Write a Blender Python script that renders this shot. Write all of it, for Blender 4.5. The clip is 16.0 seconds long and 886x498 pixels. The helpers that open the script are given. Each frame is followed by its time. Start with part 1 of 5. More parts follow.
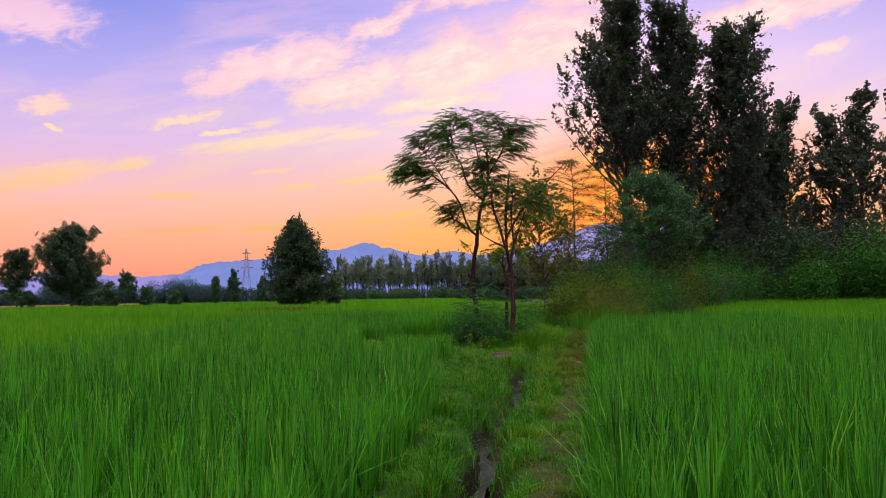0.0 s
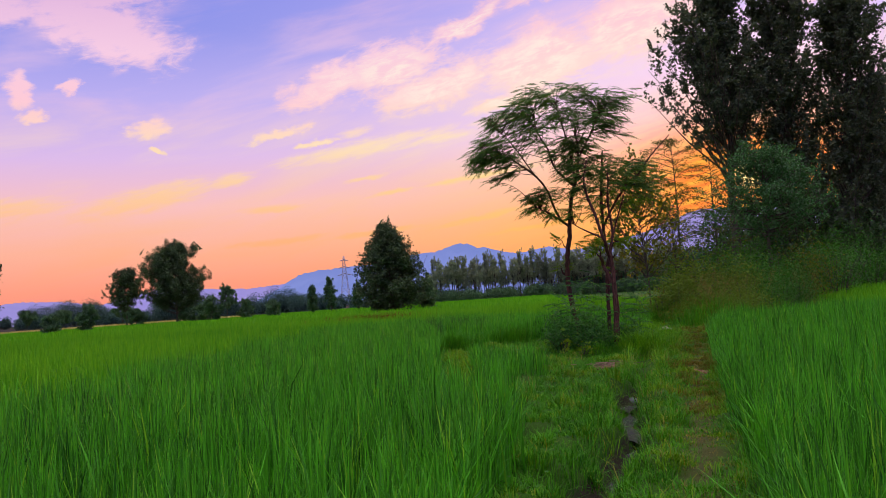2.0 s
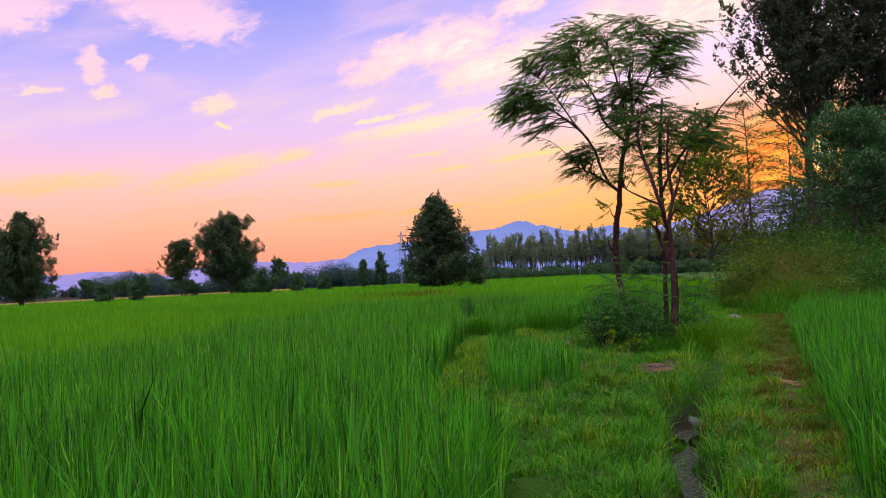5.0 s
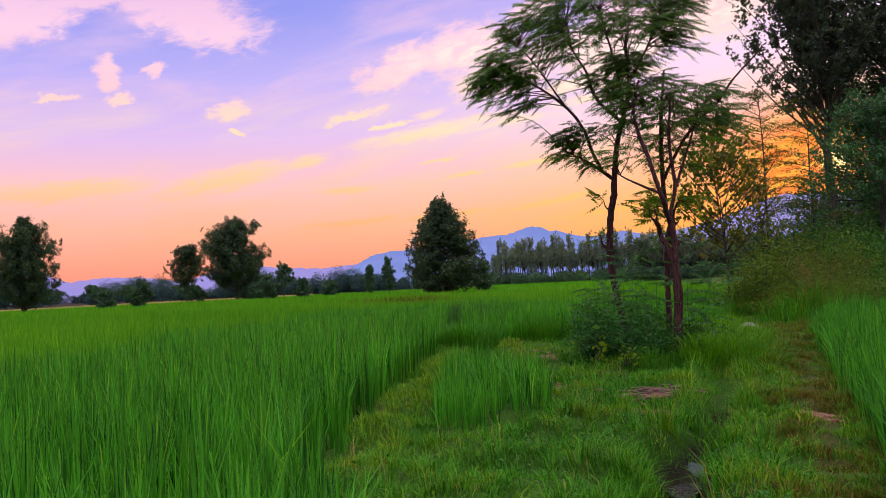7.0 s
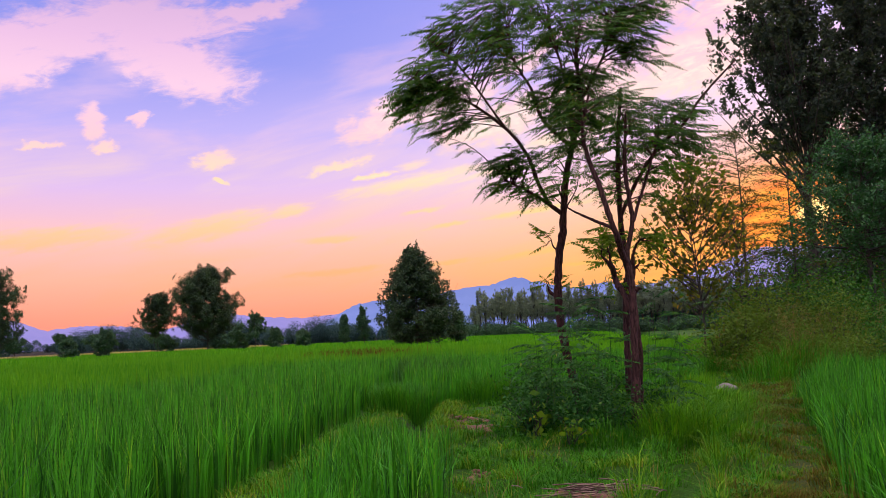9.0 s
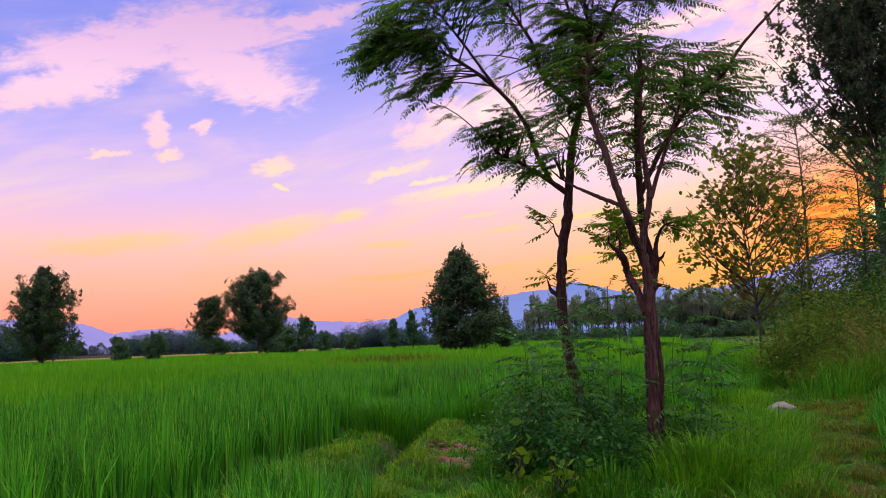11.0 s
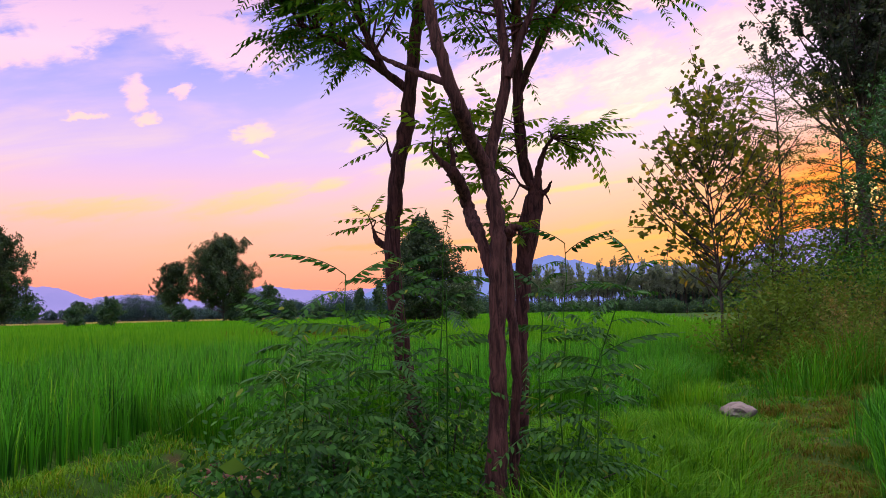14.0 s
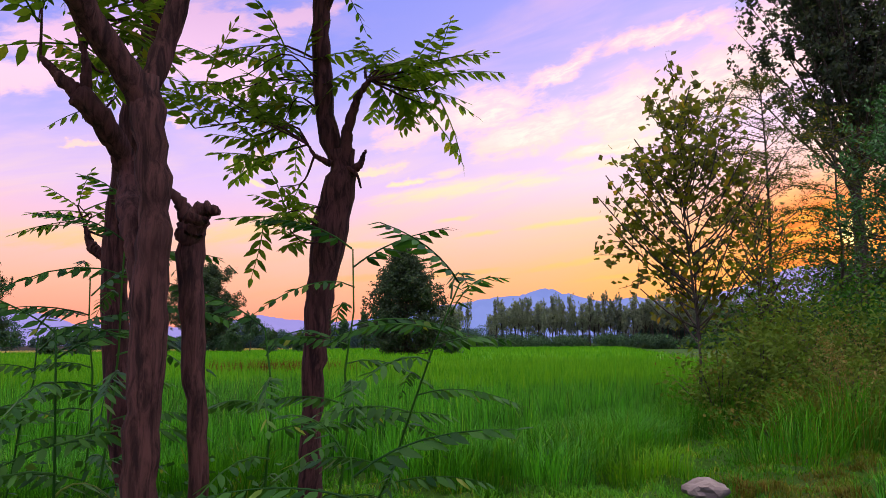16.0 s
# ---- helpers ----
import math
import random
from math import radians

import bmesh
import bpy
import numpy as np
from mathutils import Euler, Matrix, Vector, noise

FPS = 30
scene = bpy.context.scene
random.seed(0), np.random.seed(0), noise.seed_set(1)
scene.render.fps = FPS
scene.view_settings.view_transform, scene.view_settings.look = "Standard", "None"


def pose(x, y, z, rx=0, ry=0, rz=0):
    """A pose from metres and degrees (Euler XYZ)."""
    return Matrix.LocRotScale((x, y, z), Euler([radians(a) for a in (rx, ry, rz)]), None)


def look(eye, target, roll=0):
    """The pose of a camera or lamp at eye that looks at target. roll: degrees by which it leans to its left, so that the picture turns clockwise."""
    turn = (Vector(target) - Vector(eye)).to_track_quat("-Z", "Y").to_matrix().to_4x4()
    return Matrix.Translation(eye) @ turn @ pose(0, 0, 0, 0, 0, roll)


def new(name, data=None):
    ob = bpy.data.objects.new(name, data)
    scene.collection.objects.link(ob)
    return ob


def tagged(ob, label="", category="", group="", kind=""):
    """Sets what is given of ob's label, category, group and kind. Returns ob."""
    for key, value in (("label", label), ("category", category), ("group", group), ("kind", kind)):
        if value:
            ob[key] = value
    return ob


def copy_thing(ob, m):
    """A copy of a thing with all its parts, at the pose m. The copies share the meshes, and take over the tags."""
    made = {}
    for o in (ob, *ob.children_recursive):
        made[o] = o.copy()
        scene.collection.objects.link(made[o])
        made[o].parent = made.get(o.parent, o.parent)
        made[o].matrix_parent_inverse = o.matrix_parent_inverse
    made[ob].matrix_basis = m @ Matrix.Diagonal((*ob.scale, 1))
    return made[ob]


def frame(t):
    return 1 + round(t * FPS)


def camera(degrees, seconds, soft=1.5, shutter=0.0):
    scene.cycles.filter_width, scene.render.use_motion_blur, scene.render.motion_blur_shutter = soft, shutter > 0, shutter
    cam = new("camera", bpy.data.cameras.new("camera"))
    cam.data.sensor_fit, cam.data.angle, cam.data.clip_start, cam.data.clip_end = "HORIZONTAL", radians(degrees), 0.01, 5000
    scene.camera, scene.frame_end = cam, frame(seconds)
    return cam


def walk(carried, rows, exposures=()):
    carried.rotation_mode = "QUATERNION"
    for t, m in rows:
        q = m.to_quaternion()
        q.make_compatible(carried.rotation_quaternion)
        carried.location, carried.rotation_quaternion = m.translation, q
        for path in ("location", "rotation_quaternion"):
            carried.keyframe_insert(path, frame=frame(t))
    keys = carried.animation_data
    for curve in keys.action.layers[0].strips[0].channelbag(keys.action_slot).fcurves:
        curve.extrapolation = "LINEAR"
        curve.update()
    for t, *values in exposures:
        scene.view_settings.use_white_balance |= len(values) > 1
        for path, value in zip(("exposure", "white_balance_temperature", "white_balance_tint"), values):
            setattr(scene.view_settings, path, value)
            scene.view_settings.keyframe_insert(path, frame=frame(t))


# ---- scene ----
cam = camera(57.0, 16.0, soft=0.85)
PATH = [
    (0, (0.176, 0.447, 1.467), (0.266, 2.442, 1.579), -0.9),
    (0.5, (0.23, 1.12, 1.484), (0.323, 3.115, 1.577), -1.6),
    (1, (0.281, 1.984, 1.533), (0.268, 3.981, 1.651), -2.0),
    (1.5, (0.333, 2.585, 1.568), (0.244, 4.578, 1.707), -3.8),
    (2, (0.467, 3.113, 1.567), (0.325, 5.104, 1.686), -3.8),
    (2.5, (0.532, 3.712, 1.544), (0.303, 5.698, 1.602), -3.5),
    (3, (0.601, 4.241, 1.527), (0.299, 6.218, 1.557), -3.8),
    (3.5, (0.718, 4.879, 1.528), (0.409, 6.854, 1.59), -2.7),
    (4, (0.814, 5.448, 1.536), (0.521, 7.424, 1.62), -2.4),
    (6.3, (1.32, 8.347, 1.482), (1.016, 10.323, 1.533), -3.3),
    (6.5, (1.382, 8.584, 1.457), (1.064, 10.557, 1.52), -3.3),
    (7, (1.497, 9.237, 1.434), (1.178, 11.209, 1.52), -2.7),
    (7.5, (1.624, 9.858, 1.452), (1.365, 11.838, 1.563), -3.2),
    (8, (1.765, 10.56, 1.47), (1.477, 12.533, 1.614), -2.8),
    (8.5, (1.913, 11.185, 1.464), (1.628, 13.157, 1.639), -2.6),
    (8.7, (1.987, 11.434, 1.438), (1.717, 13.406, 1.629), -2.4),
    (10.8, (2.737, 14.032, 1.459), (2.357, 15.981, 1.694), -2.2),
    (11, (2.763, 14.321, 1.448), (2.356, 16.266, 1.671), -2.1),
    (11.5, (2.913, 14.867, 1.437), (2.469, 16.808, 1.624), -2.1),
    (12, (3.021, 15.567, 1.468), (2.647, 17.527, 1.616), -2.8),
    (12.5, (3.202, 16.17, 1.458), (2.867, 18.137, 1.59), -2.1),
    (13, (3.357, 16.803, 1.474), (3.036, 18.773, 1.609), -1.8),
    (13.5, (3.512, 17.49, 1.453), (3.188, 19.457, 1.602), -1.9),
    (14, (3.652, 18.16, 1.447), (3.29, 20.121, 1.598), -1.1),
    (14.5, (3.812, 18.829, 1.463), (3.447, 20.79, 1.614), -1.7),
    (15, (4.03, 19.44, 1.487), (3.672, 21.402, 1.637), -1.4),
    (15.5, (4.184, 20.127, 1.507), (3.836, 22.087, 1.703), -0.7),
    (16, (4.332, 20.765, 1.533), (3.985, 22.721, 1.762), -0.3),
]
walk(cam, [(t, look(eye, target, roll)) for t, eye, target, roll in PATH],
     [(0.0, -0.03), (0.6, 0.05), (1.5, -0.08), (2.5, -0.05), (3.2, 0.05), (6.4, 0.13), (7.2, 0.04), (8.7, 0.06), (11.0, 0.10), (13.0, 0.16), (16.0, 0.18)])


# ---------------------------------------------------------------- sky and sun
def lin(r, g, b):
    """Linear colour from 0..255 display values."""
    return tuple((v / 255 / 12.92) if v < 10 else ((v / 255 + 0.055) / 1.055) ** 2.4 for v in (r, g, b))


SUN_AZ, SUN_EL = 16.9, 6.8
SUN_DIR = Vector((math.sin(radians(SUN_AZ)) * math.cos(radians(SUN_EL)),
                  math.cos(radians(SUN_AZ)) * math.cos(radians(SUN_EL)), math.sin(radians(SUN_EL))))


class Nodes:
    """Helpers for building node trees."""

    def __init__(self, tree):
        self.tree = tree
        tree.nodes.clear()

    def add(self, kind):
        return self.tree.nodes.new(kind)

    def rotate(self, v, degrees):
        n = self.add("ShaderNodeVectorRotate")
        n.rotation_type = "Z_AXIS"
        self.link(v, n.inputs["Vector"])
        n.inputs["Angle"].default_value = radians(degrees)
        return n.outputs[0]

    def link(self, a, b):
        self.tree.links.new(a, b)

    def put(self, socket, v):
        if isinstance(v, bpy.types.NodeSocket):
            self.link(v, socket)
        elif v is not None:
            socket.default_value = v

    def math(self, op, a, b=None, c=None, clamp=False):
        n = self.add("ShaderNodeMath")
        n.operation, n.use_clamp = op, clamp
        for s, v in zip(n.inputs, (a, b, c)):
            self.put(s, v)
        return n.outputs[0]

    def vec(self, op, a, b=None, scale=None):
        n = self.add("ShaderNodeVectorMath")
        n.operation = op
        self.put(n.inputs[0], a)
        self.put(n.inputs[1], b)
        if scale is not None:
            self.put(n.inputs["Scale"], scale)
        return n.outputs["Value"] if op in ("LENGTH", "DOT_PRODUCT", "DISTANCE") else n.outputs[0]

    def smooth(self, v, lo, hi, a=0.0, b=1.0):
        n = self.add("ShaderNodeMapRange")
        n.interpolation_type = "SMOOTHSTEP"
        for s, x in zip(n.inputs, (v, lo, hi, a, b)):
            self.put(s, x)
        return n.outputs[0]

    def ramp(self, fac, stops, interp="LINEAR"):
        n = self.add("ShaderNodeValToRGB")
        n.color_ramp.interpolation = interp
        el = n.color_ramp.elements
        while len(el) < len(stops):
            el.new(0.5)
        for e, (p, col) in zip(el, stops):
            e.position, e.color = p, (*col, 1)
        self.link(fac, n.inputs[0])
        return n.outputs[0]

    def mix(self, fac, a, b, blend="MIX"):
        n = self.add("ShaderNodeMix")
        n.data_type, n.blend_type = "RGBA", blend
        self.put(n.inputs[0], fac)
        self.put(n.inputs[6], a if isinstance(a, bpy.types.NodeSocket) else (*a, 1))
        self.put(n.inputs[7], b if isinstance(b, bpy.types.NodeSocket) else (*b, 1))
        return n.outputs[2]

    def noise(self, vector, scale, detail=3.0, rough=0.5, distortion=0.0):
        n = self.add("ShaderNodeTexNoise")
        if vector is not None:
            self.link(vector, n.inputs["Vector"])
        n.inputs["Scale"].default_value = scale
        n.inputs["Detail"].default_value = detail
        n.inputs["Roughness"].default_value = rough
        n.inputs["Distortion"].default_value = distortion
        return n.outputs[0]

    def xyz(self, x, y, z):
        n = self.add("ShaderNodeCombineXYZ")
        for s, v in zip(n.inputs, (x, y, z)):
            self.put(s, v)
        return n.outputs[0]


# Evening clouds: azimuth, elevation, half length, half width, tilt, all in degrees
HIGH_CLOUDS = [
    (-36.8, 17.2, 5.5, 1.3, 21), (-34.0, 19.6, 6.5, 1.8, 12), (-26.0, 18.4, 5.2, 2.1, -13), (-28.0, 20.9, 7.0, 2.0, 5), (-20.5, 22.3, 4.0, 0.7, 12),
    (-31.2, 14.6, 1.0, 1.1, 35), (-30.3, 12.9, 0.9, 0.5, 14), (-28.1, 14.8, 0.6, 0.45, 20), (-23.7, 12.5, 1.5, 0.65, 9), (-34.4, 13.0, 1.3, 0.25, 5), (-23.2, 11.0, 0.7, 0.25, -20),
    (-11.2, 15.3, 4.2, 1.3, 21), (-7.2, 16.2, 4.0, 1.8, 12), (-15.0, 11.9, 2.1, 0.42, 14), (-12.6, 11.2, 1.4, 0.3, 14),
    (-3.6, 14.8, 5.2, 1.5, 10), (3.4, 15.9, 5.8, 2.4, 11), (10.2, 17.3, 5.6, 2.4, 9), (-1.6, 18.7, 4.0, 0.8, 26), (6.0, 20.6, 5.8, 0.8, 9), (2.5, 13.4, 4.5, 0.6, 9),
    (14.5, 20.8, 6.0, 1.6, 6), (25.3, 17.8, 6.0, 1.2, 4), (28.5, 15.0, 1.6, 0.4, 10),
]
LOW_CLOUDS = [
    (-9.3, 10.8, 7.4, 0.62, 9.5), (-4.0, 11.2, 3.2, 0.4, 8), (-23.8, 7.8, 5.8, 1.0, 13), (-18.4, 8.9, 1.9, 0.55, 12), (1.5, 12.2, 3.6, 0.4, 6),
    (-9.1, 8.7, 2.0, 0.2, 8), (-7.6, 7.6, 2.2, 0.2, 10), (-1.3, 8.3, 4.5, 0.25, 6), (-9.8, 11.9, 1.6, 0.4, 12),
    (-15.6, 6.9, 2.6, 0.3, 4), (-1.4, 5.4, 4.2, 0.3, 10), (-8.9, 4.8, 4.2, 0.24, 5), (-15.5, 4.6, 4.2, 0.3, 3),
    (-34.0, 7.0, 6.0, 0.9, 6), (3.0, 4.6, 5.0, 0.22, 6), (9.0, 5.2, 4.0, 0.3, 6),
]


def build_world():
    world = bpy.data.worlds.new("evening_sky")
    scene.world = world
    world.use_nodes = True
    n = Nodes(world.node_tree)
    out = n.add("ShaderNodeOutputWorld")
    way = n.vec("NORMALIZE", n.add("ShaderNodeTexCoord").outputs["Generated"])
    sep = n.add("ShaderNodeSeparateXYZ")
    n.link(way, sep.inputs[0])
    az = n.math("MULTIPLY", n.math("ARCTAN2", sep.outputs[0], sep.outputs[1]), 57.2958)
    el = n.math("MULTIPLY", n.math("ARCSINE", sep.outputs[2]), 57.2958)
    k = n.math("DIVIDE", el, 40.0, clamp=True)
    away = n.ramp(k, [(0.0, lin(246, 136, 122)), (0.05, lin(254, 155, 131)), (0.11, lin(253, 178, 155)), (0.18, lin(248, 191, 192)),
                      (0.26, lin(220, 186, 234)), (0.36, lin(184, 172, 240)), (0.47, lin(140, 147, 233)), (0.7, lin(120, 133, 228)), (1.0, lin(116, 128, 222))])
    near = n.ramp(k, [(0.0, lin(255, 140, 60)), (0.06, lin(255, 158, 66)), (0.13, lin(255, 178, 100)), (0.2, lin(255, 196, 160)),
                      (0.28, lin(254, 216, 224)), (0.38, lin(240, 208, 244)), (0.5, lin(200, 182, 246)), (0.7, lin(140, 144, 236)), (1.0, lin(116, 128, 222))])
    off = n.math("DIVIDE", n.math("SUBTRACT", az, SUN_AZ - 3), 21.0)
    side = n.math("POWER", 2.71828, n.math("MULTIPLY", n.math("MULTIPLY", off, off), -1.0))
    base = n.mix(side, away, near)
    # soft unevenness of the high haze
    flat = n.xyz(az, el, 0.0)
    turned = n.rotate(flat, -12)
    streak = n.vec("MULTIPLY", turned, (0.07, 0.34, 1.0))
    veil = n.noise(streak, 1.0, 5, 0.55, 0.4)
    wisps = n.noise(n.vec("MULTIPLY", turned, (0.35, 0.9, 1.0)), 1.0, 6, 0.62, 0.7)
    fine = n.noise(n.vec("MULTIPLY", turned, (0.5, 2.6, 1.0)), 1.0, 4, 0.6, 0.3)
    wob = n.add("ShaderNodeTexNoise")
    n.link(n.vec("MULTIPLY", flat, (0.22, 0.3, 1.0)), wob.inputs["Vector"])
    wob.inputs["Scale"].default_value, wob.inputs["Detail"].default_value = 1.0, 4.0
    shift = n.vec("MULTIPLY", n.vec("SUBTRACT", wob.outputs[1], (0.5, 0.5, 0.5)), (2.6, 1.2, 0.0))
    wob2 = n.add("ShaderNodeTexNoise")
    n.link(n.vec("MULTIPLY", flat, (0.9, 1.3, 1.0)), wob2.inputs["Vector"])
    wob2.inputs["Scale"].default_value, wob2.inputs["Detail"].default_value = 1.0, 5.0
    shift2 = n.vec("MULTIPLY", n.vec("SUBTRACT", wob2.outputs[1], (0.5, 0.5, 0.5)), (1.8, 1.1, 0.0))
    shift = n.vec("ADD", shift, shift2)
    moved = n.vec("ADD", flat, shift)
    small = n.vec("ADD", flat, n.vec("SCALE", shift, scale=0.35))

    def cover(rows, where, soft):
        total = None
        for a, e, long, wide, tilt in rows:
            r = n.rotate(n.vec("SUBTRACT", where, (a, e, 0)), -tilt)
            far = n.vec("LENGTH", n.vec("MULTIPLY", r, (1 / long, 1 / wide, 0)))
            m = n.smooth(far, soft, 0.1)
            total = m if total is None else n.math("MAXIMUM", total, m)
        return total

    ripple0 = n.noise(n.vec("MULTIPLY", turned, (1.1, 4.2, 1.0)), 1.0, 4, 0.6, 0.8)
    high = cover(HIGH_CLOUDS, moved, 1.5)
    low = cover(LOW_CLOUDS, small, 1.35)
    hd = n.smooth(n.math("ADD", high, n.math("MULTIPLY", n.math("SUBTRACT", n.math("ADD", n.math("MULTIPLY", wisps, 0.8), n.math("MULTIPLY", ripple0, 0.2)), 0.5), 2.1)), 0.04, 0.78)
    hd = n.math("MULTIPLY", hd, n.smooth(high, 0.0, 0.25))
    ld = n.smooth(n.math("ADD", low, n.math("MULTIPLY", n.math("SUBTRACT", fine, 0.5), 1.5)), 0.0, 1.15)
    ld = n.math("MULTIPLY", ld, n.smooth(low, 0.0, 0.3))
    far_cloud = n.ramp(k, [(0.0, lin(255, 150, 110)), (0.12, lin(255, 176, 128)), (0.2, lin(255, 204, 150)), (0.27, lin(255, 222, 180)),
                           (0.35, lin(255, 202, 214)), (0.43, lin(248, 204, 228)), (0.5, lin(232, 188, 224)), (0.6, lin(206, 168, 212)), (1.0, lin(190, 165, 220))])
    sun_cloud = n.ramp(k, [(0.0, lin(255, 160, 60)), (0.12, lin(255, 190, 80)), (0.2, lin(255, 214, 120)), (0.27, lin(255, 232, 180)),
                           (0.36, lin(255, 222, 206)), (0.45, lin(254, 204, 212)), (0.6, lin(244, 192, 220)), (1.0, lin(200, 170, 220))])
    cloud = n.mix(side, far_cloud, sun_cloud)
    ripple = n.noise(n.vec("MULTIPLY", turned, (0.9, 3.2, 1.0)), 1.0, 5, 0.65, 0.9)
    thick = n.math("MULTIPLY", n.smooth(high, 0.45, 1.0), n.smooth(n.math("ADD", wisps, n.math("MULTIPLY", ripple, 0.6)), 0.66, 0.98))
    cloud = n.mix(n.math("MULTIPLY", n.math("MULTIPLY", thick, 0.75), n.smooth(side, 0.02, 0.4)), cloud, lin(255, 240, 224))
    veil_d = n.math("MULTIPLY", n.smooth(veil, 0.42, 0.74), 0.46)
    sky = n.mix(veil_d, base, cloud)
    sky = n.mix(n.math("MULTIPLY", hd, 0.97), sky, cloud)
    sky = n.mix(n.math("MULTIPLY", ld, 0.85), sky, cloud)
    # the low sun and its glow
    dot = n.vec("DOT_PRODUCT", way, tuple(SUN_DIR))
    ang = n.math("MULTIPLY", n.math("ARCCOSINE", n.math("MINIMUM", dot, 1.0)), 57.2958)
    wide_off = n.math("DIVIDE", ang, 8.5)
    glow = n.math("POWER", 2.71828, n.math("MULTIPLY", n.math("MULTIPLY", wide_off, wide_off), -1.0))
    sky = n.mix(n.math("MULTIPLY", n.math("MULTIPLY", glow, n.smooth(el, 15.0, 6.5)), 1.25, clamp=True), sky, n.mix(n.smooth(fine, 0.35, 0.7), lin(255, 106, 4), lin(255, 168, 40)))
    disc = n.smooth(ang, 1.3, 0.3)
    sky = n.mix(disc, sky, (2.2, 1.5, 0.55))
    # the unseen sky overhead is brightened beyond the visible sky, to light the ground
    bg = n.add("ShaderNodeBackground")
    n.link(n.mix(n.smooth(el, 24.0, 70.0), sky, lin(250, 240, 228)), bg.inputs[0])
    n.link(n.smooth(el, 22.0, 62.0, 1.05, 3.25), bg.inputs[1])
    # physical sky beneath the colours, for the light from the rest of the dome
    phys = n.add("ShaderNodeTexSky")
    phys.sky_type, phys.sun_disc = "NISHITA", False
    phys.sun_elevation, phys.sun_rotation = radians(SUN_EL), radians(SUN_AZ)
    bg2 = n.add("ShaderNodeBackground")
    n.link(phys.outputs[0], bg2.inputs[0])
    bg2.inputs[1].default_value = 0.004
    both = n.add("ShaderNodeAddShader")
    n.link(bg.outputs[0], both.inputs[0])
    n.link(bg2.outputs[0], both.inputs[1])
    n.link(both.outputs[0], out.inputs[0])


build_world()
sun = new("sun", bpy.data.lights.new("sun", "SUN"))
sun.data.energy, sun.data.angle, sun.data.color = 0.8, radians(3.0), (1.0, 0.62, 0.32)
sun.matrix_world = look(SUN_DIR * 100, (0, 0, 0))


# ---------------------------------------------------------------- materials
def material(name):
    m = bpy.data.materials.new(name)
    m.use_nodes = True
    return m, Nodes(m.node_tree)


def finish(n, shader):
    n.link(shader, n.add("ShaderNodeOutputMaterial").inputs[0])


def principled(n, colour, rough=0.8, spec=0.3, bump=None, strength=0.4, distance=0.02):
    p = n.add("ShaderNodeBsdfPrincipled")
    n.put(p.inputs["Base Color"], colour if isinstance(colour, bpy.types.NodeSocket) else (*colour, 1))
    n.put(p.inputs["Roughness"], rough)
    p.inputs["Specular IOR Level"].default_value = spec
    if bump is not None:
        b = n.add("ShaderNodeBump")
        b.inputs["Strength"].default_value, b.inputs["Distance"].default_value = strength, distance
        n.link(bump, b.inputs["Height"])
        n.link(b.outputs[0], p.inputs["Normal"])
    return p


def leaf_material(name, dark, light, old, translucent=0.35, rough=0.55, spec=0.3, patch=0.35, old_share=0.1):
    """Leaves and blades: each island varies, large patches vary, a share has turned yellow or dry."""
    m, n = material(name)
    geo = n.add("ShaderNodeNewGeometry")
    obj = n.add("ShaderNodeObjectInfo")
    r = n.math("FRACT", n.math("ADD", geo.outputs["Random Per Island"], obj.outputs["Random"]))
    big = n.noise(geo.outputs["Position"], patch, 3)
    f = n.math("ADD", n.math("MULTIPLY", r, 0.7), n.math("MULTIPLY", n.math("SUBTRACT", big, 0.35), 0.9), clamp=True)
    col = n.mix(f, dark, light)
    r2 = n.math("FRACT", n.math("MULTIPLY", r, 7.31))
    col = n.mix(n.math("MULTIPLY", n.smooth(r2, 1 - old_share, 1.0), 0.8), col, old)
    p = principled(n, col, rough, spec)
    t = n.add("ShaderNodeBsdfTranslucent")
    n.link(n.mix(1.0, col, (1.0, 1.0, 0.5), "MULTIPLY"), t.inputs[0])
    s = n.add("ShaderNodeMixShader")
    s.inputs[0].default_value = translucent
    n.link(p.outputs[0], s.inputs[1])
    n.link(t.outputs[0], s.inputs[2])
    finish(n, s.outputs[0])
    return m


def bark_material(name, dark, light, scale=9.0, bump=0.9):
    m, n = material(name)
    pos = n.add("ShaderNodeTexCoord").outputs["Object"]
    stretched = n.vec("MULTIPLY", pos, (1.0, 1.0, 0.16))
    ridges = n.noise(stretched, scale * 3, 5, 0.65, 0.6)
    blot = n.noise(pos, scale * 0.35, 3)
    col = n.mix(n.smooth(ridges, 0.35, 0.65), dark, light)
    col = n.mix(n.math("MULTIPLY", n.smooth(blot, 0.45, 0.7), 0.5), col, tuple(0.55 * a for a in light))
    finish(n, principled(n, col, 0.9, 0.15, ridges, bump, 0.02).outputs[0])
    return m


